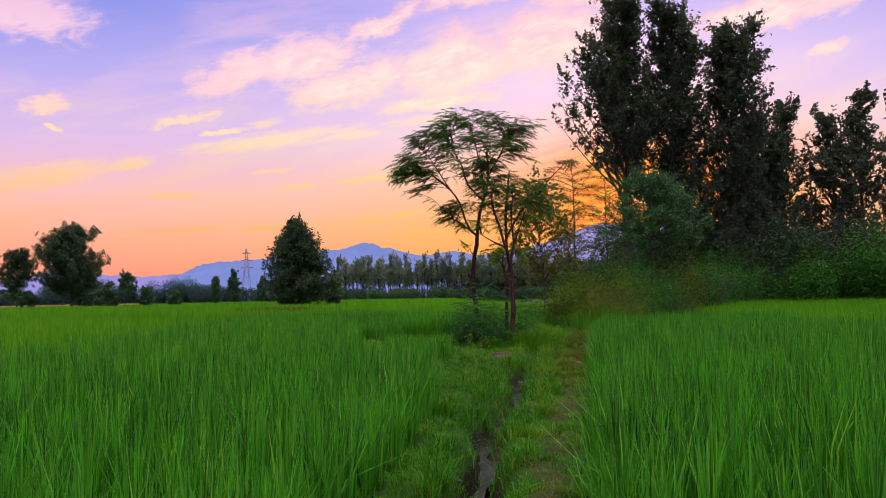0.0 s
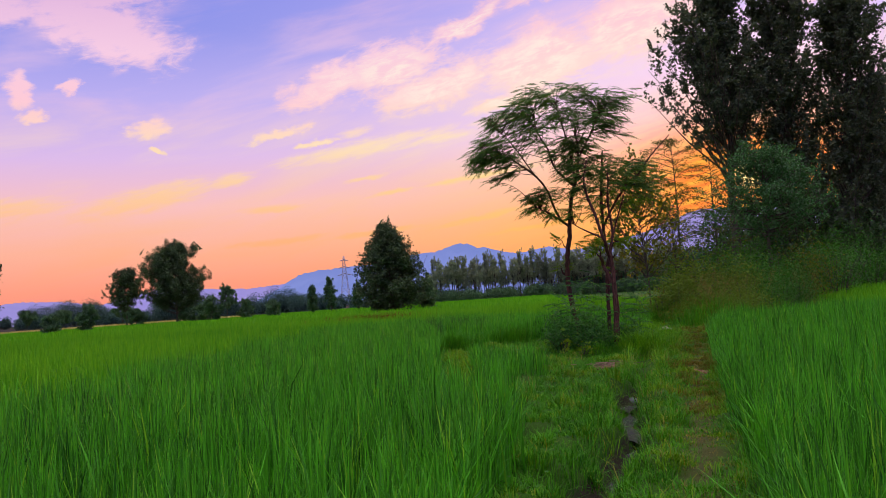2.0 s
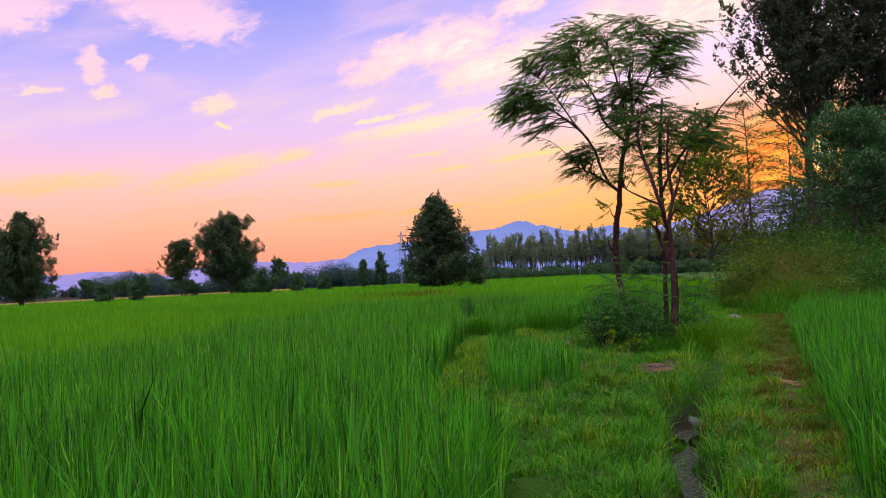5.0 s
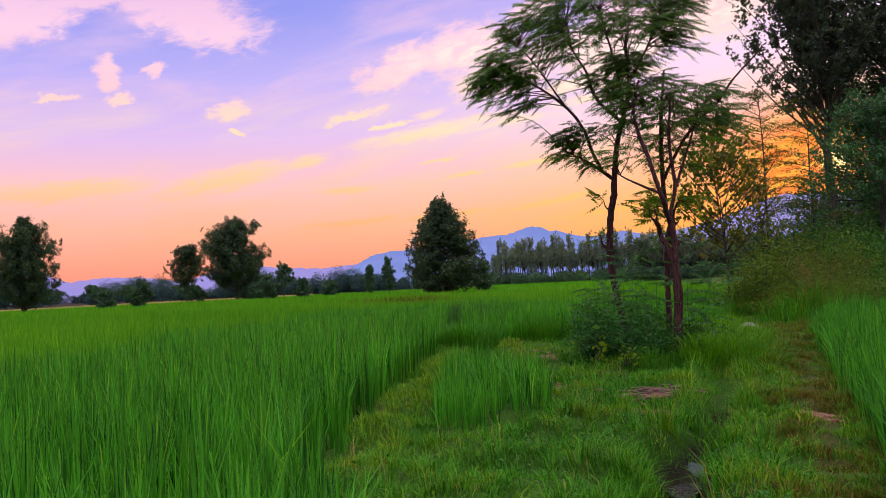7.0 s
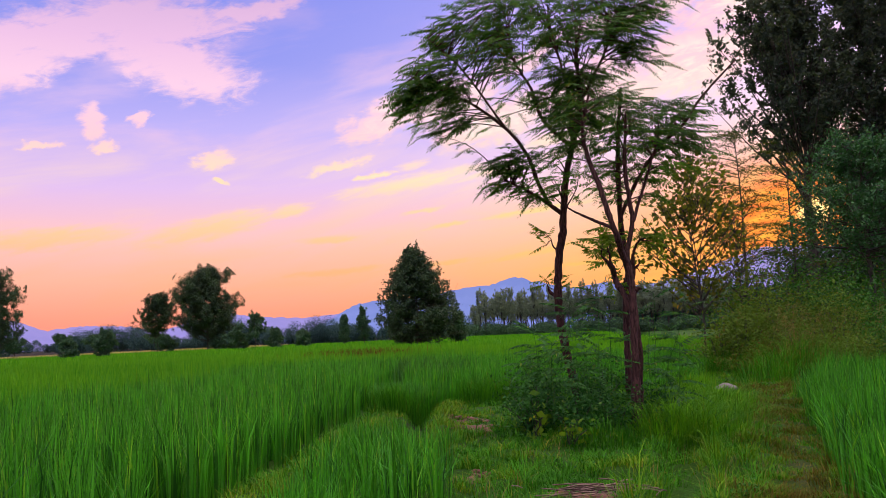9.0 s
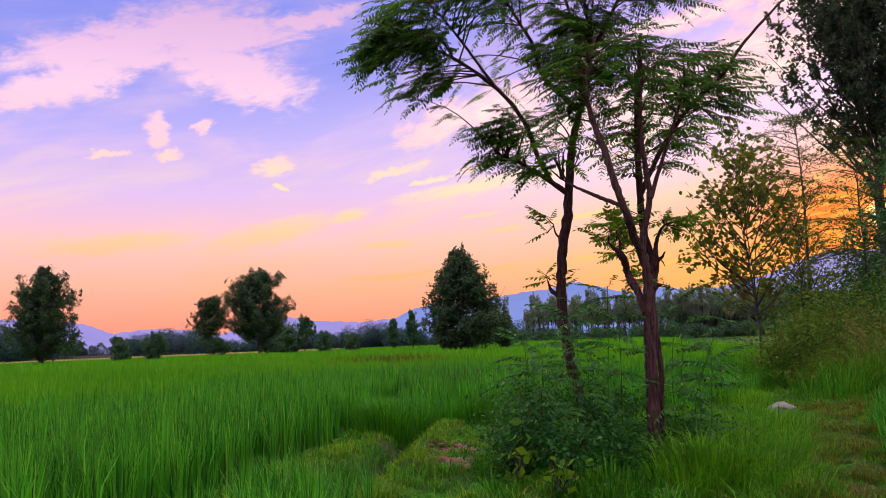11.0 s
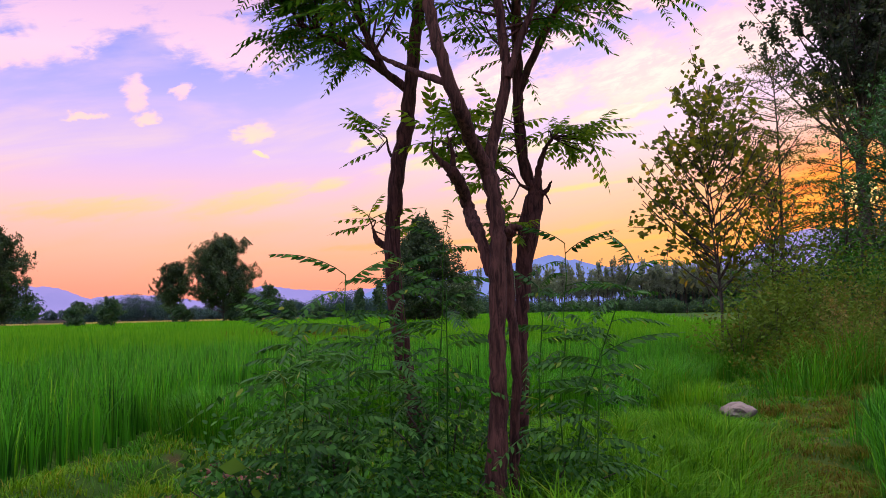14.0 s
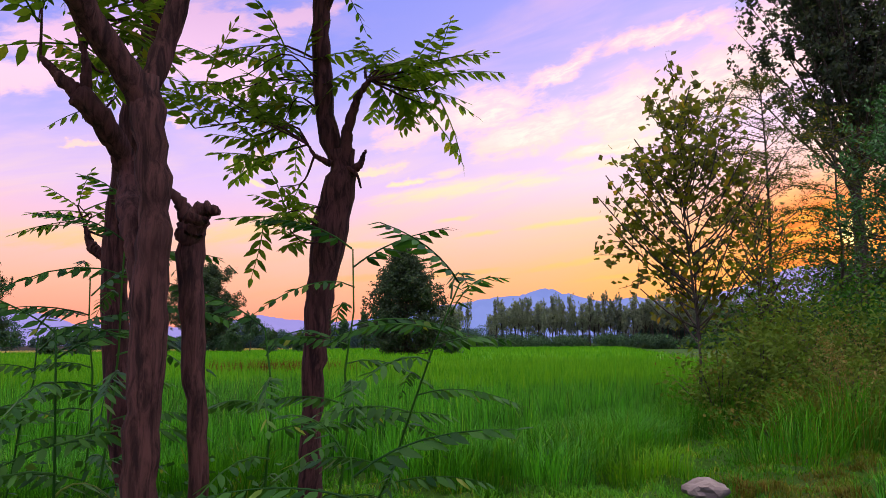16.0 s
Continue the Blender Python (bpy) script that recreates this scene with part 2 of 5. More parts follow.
RICE = leaf_material("rice_blade", (0.006, 0.043, 0.006), (0.116, 0.492, 0.025), (0.26, 0.56, 0.03), 0.38, 0.5, 0.15, 1.4, 0.08)
RICE_FAR = leaf_material("rice_blade_far", (0.036, 0.201, 0.006), (0.162, 0.421, 0.013), (0.20, 0.40, 0.01), 0.3, 0.7, 0.08, 0.12, 0.05)
# two darker rice greens that stand for the shade between blades
RICE_TOP = leaf_material("shaded_rice_canopy", (0.012, 0.076, 0.003), (0.053, 0.176, 0.008), (0.08, 0.18, 0.008), 0.3, 0.8, 0.05, 0.12, 0.05)
RICE_GAP = leaf_material("rice_gap_shade", (0.010, 0.076, 0.006), (0.044, 0.178, 0.008), (0.06, 0.14, 0.008), 0.3, 0.8, 0.05, 0.3, 0.05)
GRASS = leaf_material("grass_blade", (0.012, 0.086, 0.005), (0.096, 0.326, 0.011), (0.26, 0.24, 0.03), 0.3, 0.7, 0.1, 1.3, 0.05)
LUSH = leaf_material("lush_grass", (0.024, 0.112, 0.005), (0.161, 0.418, 0.014), (0.30, 0.40, 0.03), 0.4, 0.7, 0.08, 1.2, 0.08)
RUST = leaf_material("rusty_weed", (0.064, 0.036, 0.007), (0.170, 0.089, 0.020), (0.10, 0.18, 0.02), 0.3, 0.8, 0.05, 0.6, 0.3)
BUND = leaf_material("bank_grass", (0.042, 0.128, 0.004), (0.173, 0.351, 0.012), (0.38, 0.27, 0.04), 0.35, 0.7, 0.1, 1.0, 0.16)
DRY = leaf_material("dry_grass", (0.16, 0.12, 0.035), (0.30, 0.22, 0.07), (0.09, 0.16, 0.02), 0.35, 0.7, 0.15, 1.0, 0.4)
# path trees' leaves: lit low, half-lit middle and dark silhouetted crown copies
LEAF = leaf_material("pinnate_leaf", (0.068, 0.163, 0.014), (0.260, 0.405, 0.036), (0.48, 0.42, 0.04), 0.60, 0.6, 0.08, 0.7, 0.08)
MID_LEAF = leaf_material("half_lit_leaf", (0.028, 0.094, 0.012), (0.125, 0.275, 0.026), (0.38, 0.33, 0.05), 0.58, 0.6, 0.1, 0.7, 0.1)
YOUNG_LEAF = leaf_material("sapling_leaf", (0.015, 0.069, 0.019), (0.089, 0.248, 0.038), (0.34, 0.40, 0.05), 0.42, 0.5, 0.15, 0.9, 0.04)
CANOPY = leaf_material("backlit_crown_leaf", (0.022, 0.067, 0.017), (0.101, 0.214, 0.036), (0.22, 0.19, 0.03), 0.55, 0.5, 0.15, 0.7, 0.08)
SHRUB = leaf_material("shrub_leaf", (0.014, 0.072, 0.010), (0.062, 0.200, 0.022), (0.16, 0.26, 0.03), 0.35, 0.55, 0.12, 0.8, 0.06)
UNDER = leaf_material("weed_leaf", (0.012, 0.060, 0.013), (0.055, 0.182, 0.026), (0.12, 0.20, 0.03), 0.3, 0.6, 0.1, 0.8, 0.06)
POPLAR = leaf_material("poplar_leaf", (0.043, 0.062, 0.052), (0.101, 0.128, 0.084), (0.17, 0.18, 0.08), 0.38, 0.7, 0.05, 0.12, 0.04)
ROUND_LEAF = leaf_material("round_leaf", (0.060, 0.086, 0.012), (0.180, 0.190, 0.026), (0.40, 0.25, 0.03), 0.72, 0.5, 0.3, 0.6, 0.15)
FEATHER = leaf_material("feathery_leaf", (0.030, 0.050, 0.012), (0.090, 0.115, 0.022), (0.24, 0.15, 0.03), 0.6, 0.6, 0.1, 0.6, 0.25)
FRESH = leaf_material("fresh_leaf", (0.027, 0.099, 0.033), (0.078, 0.202, 0.060), (0.05, 0.13, 0.02), 0.3, 0.55, 0.25, 0.3, 0.05)
# distance haze is mixed into the next three leaf colours
FAR_LEAF = leaf_material("hazed_far_leaf", (0.043, 0.090, 0.057), (0.105, 0.180, 0.092), (0.12, 0.17, 0.07), 0.25, 0.9, 0.0, 0.05, 0.05)
HAZE_LEAF = leaf_material("hazed_wood_leaf", (0.041, 0.081, 0.086), (0.075, 0.133, 0.122), (0.12, 0.16, 0.10), 0.3, 0.95, 0.0, 0.03, 0.05)
SLIM_POPLAR = leaf_material("hazed_plantation_leaf", (0.165, 0.215, 0.180), (0.290, 0.350, 0.260), (0.32, 0.36, 0.24), 0.5, 0.9, 0.0, 0.05, 0.05)
THICKET = leaf_material("thicket_leaf", (0.073, 0.133, 0.022), (0.158, 0.241, 0.041), (0.18, 0.13, 0.04), 0.45, 0.8, 0.02, 0.5, 0.1)
DARK_LEAF = leaf_material("dark_crown_leaf", (0.033, 0.056, 0.039), (0.086, 0.128, 0.065), (0.10, 0.12, 0.04), 0.25, 0.7, 0.05, 0.12, 0.04)
BARK = bark_material("rough_bark", (0.024, 0.013, 0.011), (0.108, 0.050, 0.040), 15.0, 0.4)
OLIVE = leaf_material("olive_leaf", (0.075, 0.093, 0.013), (0.155, 0.164, 0.028), (0.28, 0.18, 0.05), 0.45, 0.8, 0.04, 0.5, 0.2)
STUBBLE = leaf_material("pale_stubble", (0.34, 0.27, 0.10), (0.60, 0.48, 0.20), (0.20, 0.30, 0.06), 0.4, 0.8, 0.05, 0.1, 0.2)
BARK_FAR = bark_material("grey_bark", (0.03, 0.026, 0.022), (0.10, 0.085, 0.07), 3.0)


# ---------------------------------------------------------------- mesh helpers
def mesh_of(name, V, F, mat, smooth=False):
    """A triangle mesh from arrays."""
    me = bpy.data.meshes.new(name)
    V, F = np.asarray(V, np.float32).reshape(-1, 3), np.asarray(F, np.int32).reshape(-1, 3)
    me.vertices.add(len(V))
    me.vertices.foreach_set("co", V.ravel())
    me.loops.add(F.size)
    me.loops.foreach_set("vertex_index", F.ravel())
    me.polygons.add(len(F))
    me.polygons.foreach_set("loop_start", np.arange(0, F.size, 3, dtype=np.int32))
    if smooth:
        me.polygons.foreach_set("use_smooth", np.ones(len(F), bool))
    me.update(calc_edges=True)
    me.materials.append(mat)
    return me


class Soup:
    """Collects triangles."""

    def __init__(self):
        self.v, self.f, self.n = [], [], 0

    def add(self, V, F):
        self.v.append(np.asarray(V, float).reshape(-1, 3))
        self.f.append(np.asarray(F, int).reshape(-1, 3) + self.n)
        self.n += len(self.v[-1])
        return self

    def mesh(self, name, mat, smooth=False):
        return mesh_of(name, np.concatenate(self.v), np.concatenate(self.f), mat, smooth)


def part(name, data, parent, label="", m=None):
    ob = new(name, data)
    ob.parent = parent
    if m is not None:
        ob.matrix_basis = m
    return tagged(ob, label)


def thing(name, at, label, category, group="", kind=""):
    ob = new(name)
    ob.empty_display_size = 0.2
    ob.location = at
    return tagged(ob, label, category, group, kind)


def tube(points, radii, sides=8, cap=True, wobble=0.0, rng=None):
    """A tapered limb along a line of points, with an uneven skin where wobble is given."""
    P = np.asarray(points, float)
    R = np.broadcast_to(np.asarray(radii, float), (len(P),))
    T = np.gradient(P, axis=0)
    T /= np.linalg.norm(T, axis=1)[:, None] + 1e-9
    ref = np.array([1.0, 0, 0]) if abs(T[0][0]) < 0.8 else np.array([0, 1.0, 0])
    V, a = [], np.linspace(0, 2 * np.pi, sides, endpoint=False)
    for p, t, r in zip(P, T, R):
        u = np.cross(t, ref)
        u /= np.linalg.norm(u) + 1e-9
        w = np.cross(t, u)
        rr = r * (1 + (rng.uniform(-wobble, wobble, sides) if wobble else 0))
        V.append(p + (np.cos(a) * rr)[:, None] * u + (np.sin(a) * rr)[:, None] * w)
    V = np.concatenate(V)
    F = []
    for i in range(len(P) - 1):
        for j in range(sides):
            b, c = i * sides + j, i * sides + (j + 1) % sides
            F += [(b, c, c + sides), (b, c + sides, b + sides)]
    if cap:
        V = np.concatenate([V, P[-1:]])
        e = (len(P) - 1) * sides
        F += [(e + j, e + (j + 1) % sides, len(V) - 1) for j in range(sides)]
    return V, F


def bend(points, n, rng=None, jitter=0.0):
    """A smooth line of n points through the given ones."""
    P = np.asarray(points, float)
    s = np.r_[0, np.cumsum(np.linalg.norm(np.diff(P, axis=0), axis=1))]
    q = np.linspace(0, s[-1], n)
    ext = np.concatenate([[2 * P[0] - P[1]], P, [2 * P[-1] - P[-2]]])
    out = []
    for v in q:
        i = min(np.searchsorted(s, v, "right") - 1, len(P) - 2)
        t = (v - s[i]) / (s[i + 1] - s[i] + 1e-9)
        a, b, c, d = ext[i:i + 4]
        out.append(0.5 * (2 * b + (c - a) * t + (2 * a - 5 * b + 4 * c - d) * t * t + (3 * b - a - 3 * c + d) * t ** 3))
    out = np.array(out)
    if jitter:
        out[1:-1] += rng.normal(0, jitter, out[1:-1].shape)
    return out


def blades(root, h, w, ang, lean):
    """Grass blades as arrays: three triangles each, bent over towards ang."""
    N = len(root)
    d = np.stack([np.cos(ang), np.sin(ang), np.zeros(N)], 1)
    s = np.stack([-np.sin(ang), np.cos(ang), np.zeros(N)], 1)
    up = np.array([0, 0, 1.0])
    h, w, lean = (np.broadcast_to(np.asarray(a, float), (N,))[:, None] for a in (h, w, lean))
    mid = root + up * h * 0.58 + d * lean * 0.28
    tip = root + up * h * (1 - 0.25 * np.minimum(lean / h, 1.0)) + d * lean
    V = np.stack([root - s * w / 2, root + s * w / 2, mid - s * w * 0.42, mid + s * w * 0.42, tip], 1).reshape(-1, 3)
    F = np.array([(0, 1, 2), (1, 3, 2), (2, 3, 4)])[None] + (np.arange(N) * 5)[:, None, None]
    return V, F.reshape(-1, 3)


def leaves(P, size, rng, flat=0.0, slim=0.6):
    """Leaf blades at the points P: kite shapes with a fold, turned at random."""
    N = len(P)
    size = np.broadcast_to(np.asarray(size, float), (N,))[:, None] * rng.uniform(0.65, 1.3, (N, 1))
    nrm = rng.normal(size=(N, 3))
    nrm[:, 2] = np.abs(nrm[:, 2]) + flat
    nrm /= np.linalg.norm(nrm, axis=1)[:, None]
    a = np.cross(nrm, rng.normal(size=(N, 3)))
    a /= np.linalg.norm(a, axis=1)[:, None] + 1e-9
    b = np.cross(nrm, a)
    V = np.stack([P - a * size * 0.5, P + b * size * slim * 0.5 + nrm * size * 0.08, P + a * size * 0.55, P - b * size * slim * 0.5 + nrm * size * 0.08], 1).reshape(-1, 3)
    F = np.array([(0, 2, 1), (0, 3, 2)])[None] + (np.arange(N) * 4)[:, None, None]
    return V, F.reshape(-1, 3)


# ---------------------------------------------------------------- the lie of the land
def path_x(y):
    """The middle of the trodden path."""
    return 1.2 + 0.228 * (y - 6.5)


EDGE_Y = np.array([-6, 5.5, 10.4, 12.6, 14.6, 18, 22.4, 24.4, 28.5, 30, 36, 60])
EDGE_X = np.array([-2.1, -0.42, 0.32, 0.44, -0.55, -0.81, -1.24, -1.32, -1.7, 2.6, 5.3, 11.0])


def left_edge(y):
    """How far the big paddy reaches towards the path."""
    return np.interp(y, EDGE_Y, EDGE_X)


def ditch_x(y):
    """The middle of the ditch along the path."""
    return path_x(y) - np.interp(y, [5, 8, 12, 15, 22], [0.65, 0.74, 0.84, 1.02, 1.0]) + 0.10 * np.sin(y * 1.1) + 0.06 * np.sin(y * 2.9 + 1)


def right_edge(y):
    return path_x(y) + 0.5 + np.where(y > 27, (y - 27) * 0.25, 0)


def hill_noise(x, y, size):
    """Smooth unevenness, vectorised."""
    x, y = np.asarray(x) / size, np.asarray(y) / size
    return (np.sin(1.7 * x + 0.9 * np.sin(1.3 * y)) * np.cos(1.9 * y + 1.1 * np.sin(0.8 * x + 2)) + 0.5 * np.sin(3.7 * x + 2.1 * y + 1) * np.cos(3.1 * y - 2.3 * x)) / 1.5


def ground_z(x, y):
    x, y = np.asarray(x, float), np.asarray(y, float)
    d = x - path_x(y)
    z = 0.0 * x
    close = np.clip(1 - np.abs(d) / 9, 0, 1)
    z += close * (0.155 * np.clip(np.abs(d) / 0.5, 0.35, 1) * hill_noise(x, y, 0.55) + 0.035 * hill_noise(x + 7, y + 3, 0.3))
    run = np.clip((20.5 - y) / 2, 0.25, 1) * np.clip((23.5 - y) / 2, 0, 1) * np.clip((y + 6) / 3, 0, 1)
    wide = 0.22 + 0.06 * np.sin(y * 1.3)
    z -= run * (0.46 + 0.1 * np.sin(y * 0.9 + 1)) * np.exp(-(np.abs(x - ditch_x(y)) / wide) ** 3)
    along = np.clip((y - 15.5) / 1.0, 0, 1) * np.clip((26 - y) / 1.0, 0, 1)
    z += 0.07 * along * np.exp(-((x + 0.43 + 0.05 * (y - 16)) / 0.26) ** 2)
    notch = np.clip((y - 21) / 0.8, 0, 1) * np.clip((28.5 - y) / 1.0, 0, 1)
    z -= 0.36 * notch * np.exp(-((x - 0.10 + 0.13 * (y - 22)) / 0.2) ** 2)
    z += 0.12 * notch * np.exp(-((x - 0.5 + 0.1 * (y - 22)) / 0.2) ** 2)
    z += 0.16 * np.exp(-(((x - 2.7) / 1.5) ** 2 + ((y - 23.6) / 1.8) ** 2))
    paddy = np.clip((left_edge(y) - x) / 0.4, 0, 1) + np.clip((x - right_edge(y)) / 0.4, 0, 1)
    return z - 0.10 * np.clip(paddy, 0, 1) * close - 0.006 * np.clip(-x - 15, 0, 120)


def axis(lo, hi, step, far, grow=1.22):
    """Even steps where it is close, wider and wider ones further out."""
    a = list(np.arange(lo, hi + step / 2, step))
    s = step
    while a[-1] < far:
        s *= grow
        a.append(a[-1] + s)
    s = step
    while a[0] > -far:
        s *= grow
        a.insert(0, a[0] - s)
    return np.array(a)


def sheet(X, Y, Z):
    """Triangles over a grid."""
    ny, nx = X.shape
    V = np.stack([X, Y, Z], -1).reshape(-1, 3)
    i = (np.arange(ny - 1)[:, None] * nx + np.arange(nx - 1)[None]).ravel()
    return V, np.concatenate([np.stack([i, i + 1, i + nx + 1], 1), np.stack([i, i + nx + 1, i + nx], 1)])


def ground_material():
    m, n = material("field_soil")
    pos = n.add("ShaderNodeNewGeometry").outputs["Position"]
    sep = n.add("ShaderNodeSeparateXYZ")
    n.link(pos, sep.inputs[0])
    big, mid, fine = n.noise(pos, 0.6, 4), n.noise(pos, 3.5, 5, 0.6), n.noise(pos, 45, 5, 0.7)
    soil = n.mix(mid, (0.030, 0.020, 0.010), (0.095, 0.055, 0.028))
    moss = n.mix(fine, (0.008, 0.032, 0.003), (0.045, 0.105, 0.008))
    moss = n.mix(n.smooth(sep.outputs[2], -0.14, -0.26), moss, (0.020, 0.016, 0.010))
    # trodden earth along the path
    d = n.math("ABSOLUTE", n.math("SUBTRACT", sep.outputs[0], n.math("MULTIPLY_ADD", sep.outputs[1], 0.228, -0.282)))
    bare = n.smooth(n.math("ADD", d, n.math("MULTIPLY", n.math("SUBTRACT", mid, 0.5), 0.7)), 0.26, 0.02)
    bare = n.math("MULTIPLY", bare, n.smooth(sep.outputs[1], 19.0, 23.0, 0.6, 0.25))
    bare = n.math("MAXIMUM", bare, n.smooth(big, 0.62, 0.72))
    col = n.mix(bare, moss, soil)
    finish(n, principled(n, col, 0.95, 0.1, n.math("ADD", mid, n.math("MULTIPLY", fine, 0.4)), 0.7, 0.05).outputs[0])
    return m


rng = np.random.default_rng(7)
gx, gy = axis(-3, 9, 0.075, 4700, 1.18), axis(-2, 31, 0.11, 4700, 1.18)
X, Y = np.meshgrid(gx, gy)
V, F = sheet(X, Y, ground_z(X, Y))
ground = new("ground", mesh_of("ground", V, F, ground_material(), True))
tagged(ground, "earth and short turf between flooded fields", "ground", kind="structure")


# ---------------------------------------------------------------- rice and grass
def inside(poly, x, y):
    hit = np.zeros(x.shape, bool)
    for (x0, y0), (x1, y1) in zip(poly, poly[1:] + poly[:1]):
        hit ^= ((y0 > y) != (y1 > y)) & (x < (x1 - x0) * (y - y0) / (y1 - y0 + 1e-12) + x0)
    return hit


CORNER_PLOT = [(-0.05, 17.9), (0.13, 16.8), (1.15, 18.2), (0.9, 20.4), (0.2, 21.2), (-0.45, 22.0)]


def in_left(x, y):
    bank = np.abs(x - np.interp(y, [27, 31.3, 47], [-1.2, -1.9, -4.0])) < 0.32 + 0.08 * np.sin(y * 3)
    return (x < left_edge(y) + 0.06 * np.sin(y * 4)) & ~(bank & (y > 27) & (y < 44))


def in_right(x, y):
    return (x > right_edge(y) + 0.06 * np.sin(y * 5)) & ~((y > 30) & (x < path_x(y) + 5.5)) & (y < 52 + 0.2 * x)


def hills(x0, x1, y0, y1, per_m2):
    n = int((x1 - x0) * (y1 - y0) * per_m2)
    return rng.uniform(x0, x1, n), rng.uniform(y0, y1, n)


def planted(x0, x1, y0, y1, step):
    """Rice set out by hand in slightly crooked rows."""
    X, Y = np.meshgrid(np.arange(x0, x1, step), np.arange(y0, y1, step * 0.92))
    X, Y = X.ravel() + rng.normal(0, step * 0.2, X.size), Y.ravel() + rng.normal(0, step * 0.2, Y.size)
    return X + 0.12 * np.sin(Y * 0.7), Y + 0.18 * np.sin(X * 0.6)


def tufts(x, y, count, h, w, spread, fan):
    """Blades of rice growing in bunches."""
    n = len(x)
    X, Y = np.repeat(x, count), np.repeat(y, count)
    ang = rng.uniform(0, 2 * np.pi, n * count)
    r = spread * np.sqrt(rng.uniform(0, 1, n * count))
    X, Y = X + r * np.cos(ang), Y + r * np.sin(ang)
    tall = h * np.repeat(rng.normal(1, 0.09, n), count) * (1 + 0.10 * hill_noise(X, Y, 2.5) + 0.06 * hill_noise(X + 3, Y, 0.5)) * rng.normal(1, 0.12, n * count)
    lean = np.abs(rng.normal(0, fan, n * count)) * tall
    return blades(np.stack([X, Y, ground_z(X, Y) - 0.02], 1), tall, w * rng.uniform(0.7, 1.3, n * count), ang + rng.normal(0, 0.5, n * count), lean)


def rice_object(name, mesh, label):
    return tagged(new(name, mesh), label, "rice", kind="stuff")


def near_zone(x, y):
    wave = 0.9 * hill_noise(x, y, 2.2)
    return (x > -6.5 + wave) & (x < 12 + wave) & (y > 1) & (y < 39 + wave)


def mid_zone(x, y):
    return (x > -32) & (x < 42) & (y > -14) & (y < 66)


for name, test, box in (("rice_left", in_left, (-7.5, 7.5, 1, 40)), ("rice_right", in_right, (1, 13, 1, 40))):
    x, y = planted(*box, 0.25)
    k = test(x, y) & near_zone(x, y)
    rice_object("rice_plants", Soup().add(*tufts(x[k], y[k], 19, 0.75, 0.0180, 0.050, 0.17)).mesh(name, RICE), "dense bright green young rice with upright blades")
x, y = hills(-1, 1.4, 16.5, 22.5, 34)
k = inside(CORNER_PLOT, x, y)
rice_object("rice_plants", Soup().add(*tufts(x[k], y[k], 13, 0.54, 0.012, 0.06, 0.33)).mesh("rice_corner", RICE), "small bunch of green rice beside the bank")
# ragged, outward-leaning plants along the open edges
y = rng.uniform(3, 13.5, 420)
x = left_edge(y) + rng.normal(-0.02, 0.08, 420)
rice_object("rice_plants", Soup().add(*tufts(x, y, 10, 0.6, 0.015, 0.06, 0.27)).mesh("rice_edge", RICE), "loose rice blades leaning over the paddy's edge")
y = rng.uniform(2, 28, 900)
x = right_edge(y) + rng.normal(0.04, 0.08, 900)
rice_object("rice_plants", Soup().add(*tufts(x, y, 10, 0.6, 0.015, 0.06, 0.27)).mesh("rice_edge", RICE), "loose rice blades leaning over the paddy's edge")
for name, test, box in (("rice_left_mid", in_left, (-32, 12, -14, 66)), ("rice_right_mid", in_right, (-3, 42, -14, 60))):
    x, y = hills(*box, 24)
    k = test(x, y) & mid_zone(x, y) & ~near_zone(x, y)
    rice_object("rice_field", Soup().add(*tufts(x[k], y[k], 5, 0.74, 0.03, 0.10, 0.25)).mesh(name, RICE_FAR), "wide green rice field in even growth")
x, y = hills(-120, 40, 20, 200, 2.6)
k = in_left(x, y) & ~mid_zone(x, y) & (np.abs(x) < 6 + 0.75 * y)
rice_object("rice_field", Soup().add(*tufts(x[k], y[k], 3, 0.72, 0.10, 0.25, 0.25)).mesh("rice_left_far", RICE_FAR), "far rice field, flat and even green")


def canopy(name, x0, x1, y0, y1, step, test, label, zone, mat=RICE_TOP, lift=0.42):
    """A closed green sheet: a far field's top, darkened as blade shade nearer by."""
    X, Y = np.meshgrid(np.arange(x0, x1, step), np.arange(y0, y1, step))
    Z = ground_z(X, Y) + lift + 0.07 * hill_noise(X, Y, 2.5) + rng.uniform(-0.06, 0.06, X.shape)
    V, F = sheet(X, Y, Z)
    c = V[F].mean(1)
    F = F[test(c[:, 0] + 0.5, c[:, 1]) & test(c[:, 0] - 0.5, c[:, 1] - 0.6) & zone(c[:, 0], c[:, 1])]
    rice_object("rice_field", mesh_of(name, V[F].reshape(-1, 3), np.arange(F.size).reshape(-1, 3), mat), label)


canopy("canopy_left", -32, 12, -14, 66, 0.5, in_left, "closed green top of the rice field, darkened as shade between blades", lambda x, y: ~near_zone(x, y))
canopy("canopy_right", -3, 42, -14, 58, 0.5, in_right, "closed green top of the rice field beside the path, darkened as shade", lambda x, y: ~near_zone(x, y))
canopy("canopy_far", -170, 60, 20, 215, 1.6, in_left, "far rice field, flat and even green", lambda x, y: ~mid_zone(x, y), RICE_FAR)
canopy("gap_shade_left", -8.2, 7.5, 0, 42, 0.4, lambda x, y: in_left(x, y) & in_left(x + 0.4, y + 0.8) & in_left(x + 0.3, y - 0.9), "dark green sheet for the shade between rice blades", near_zone, RICE_GAP, 0.18)
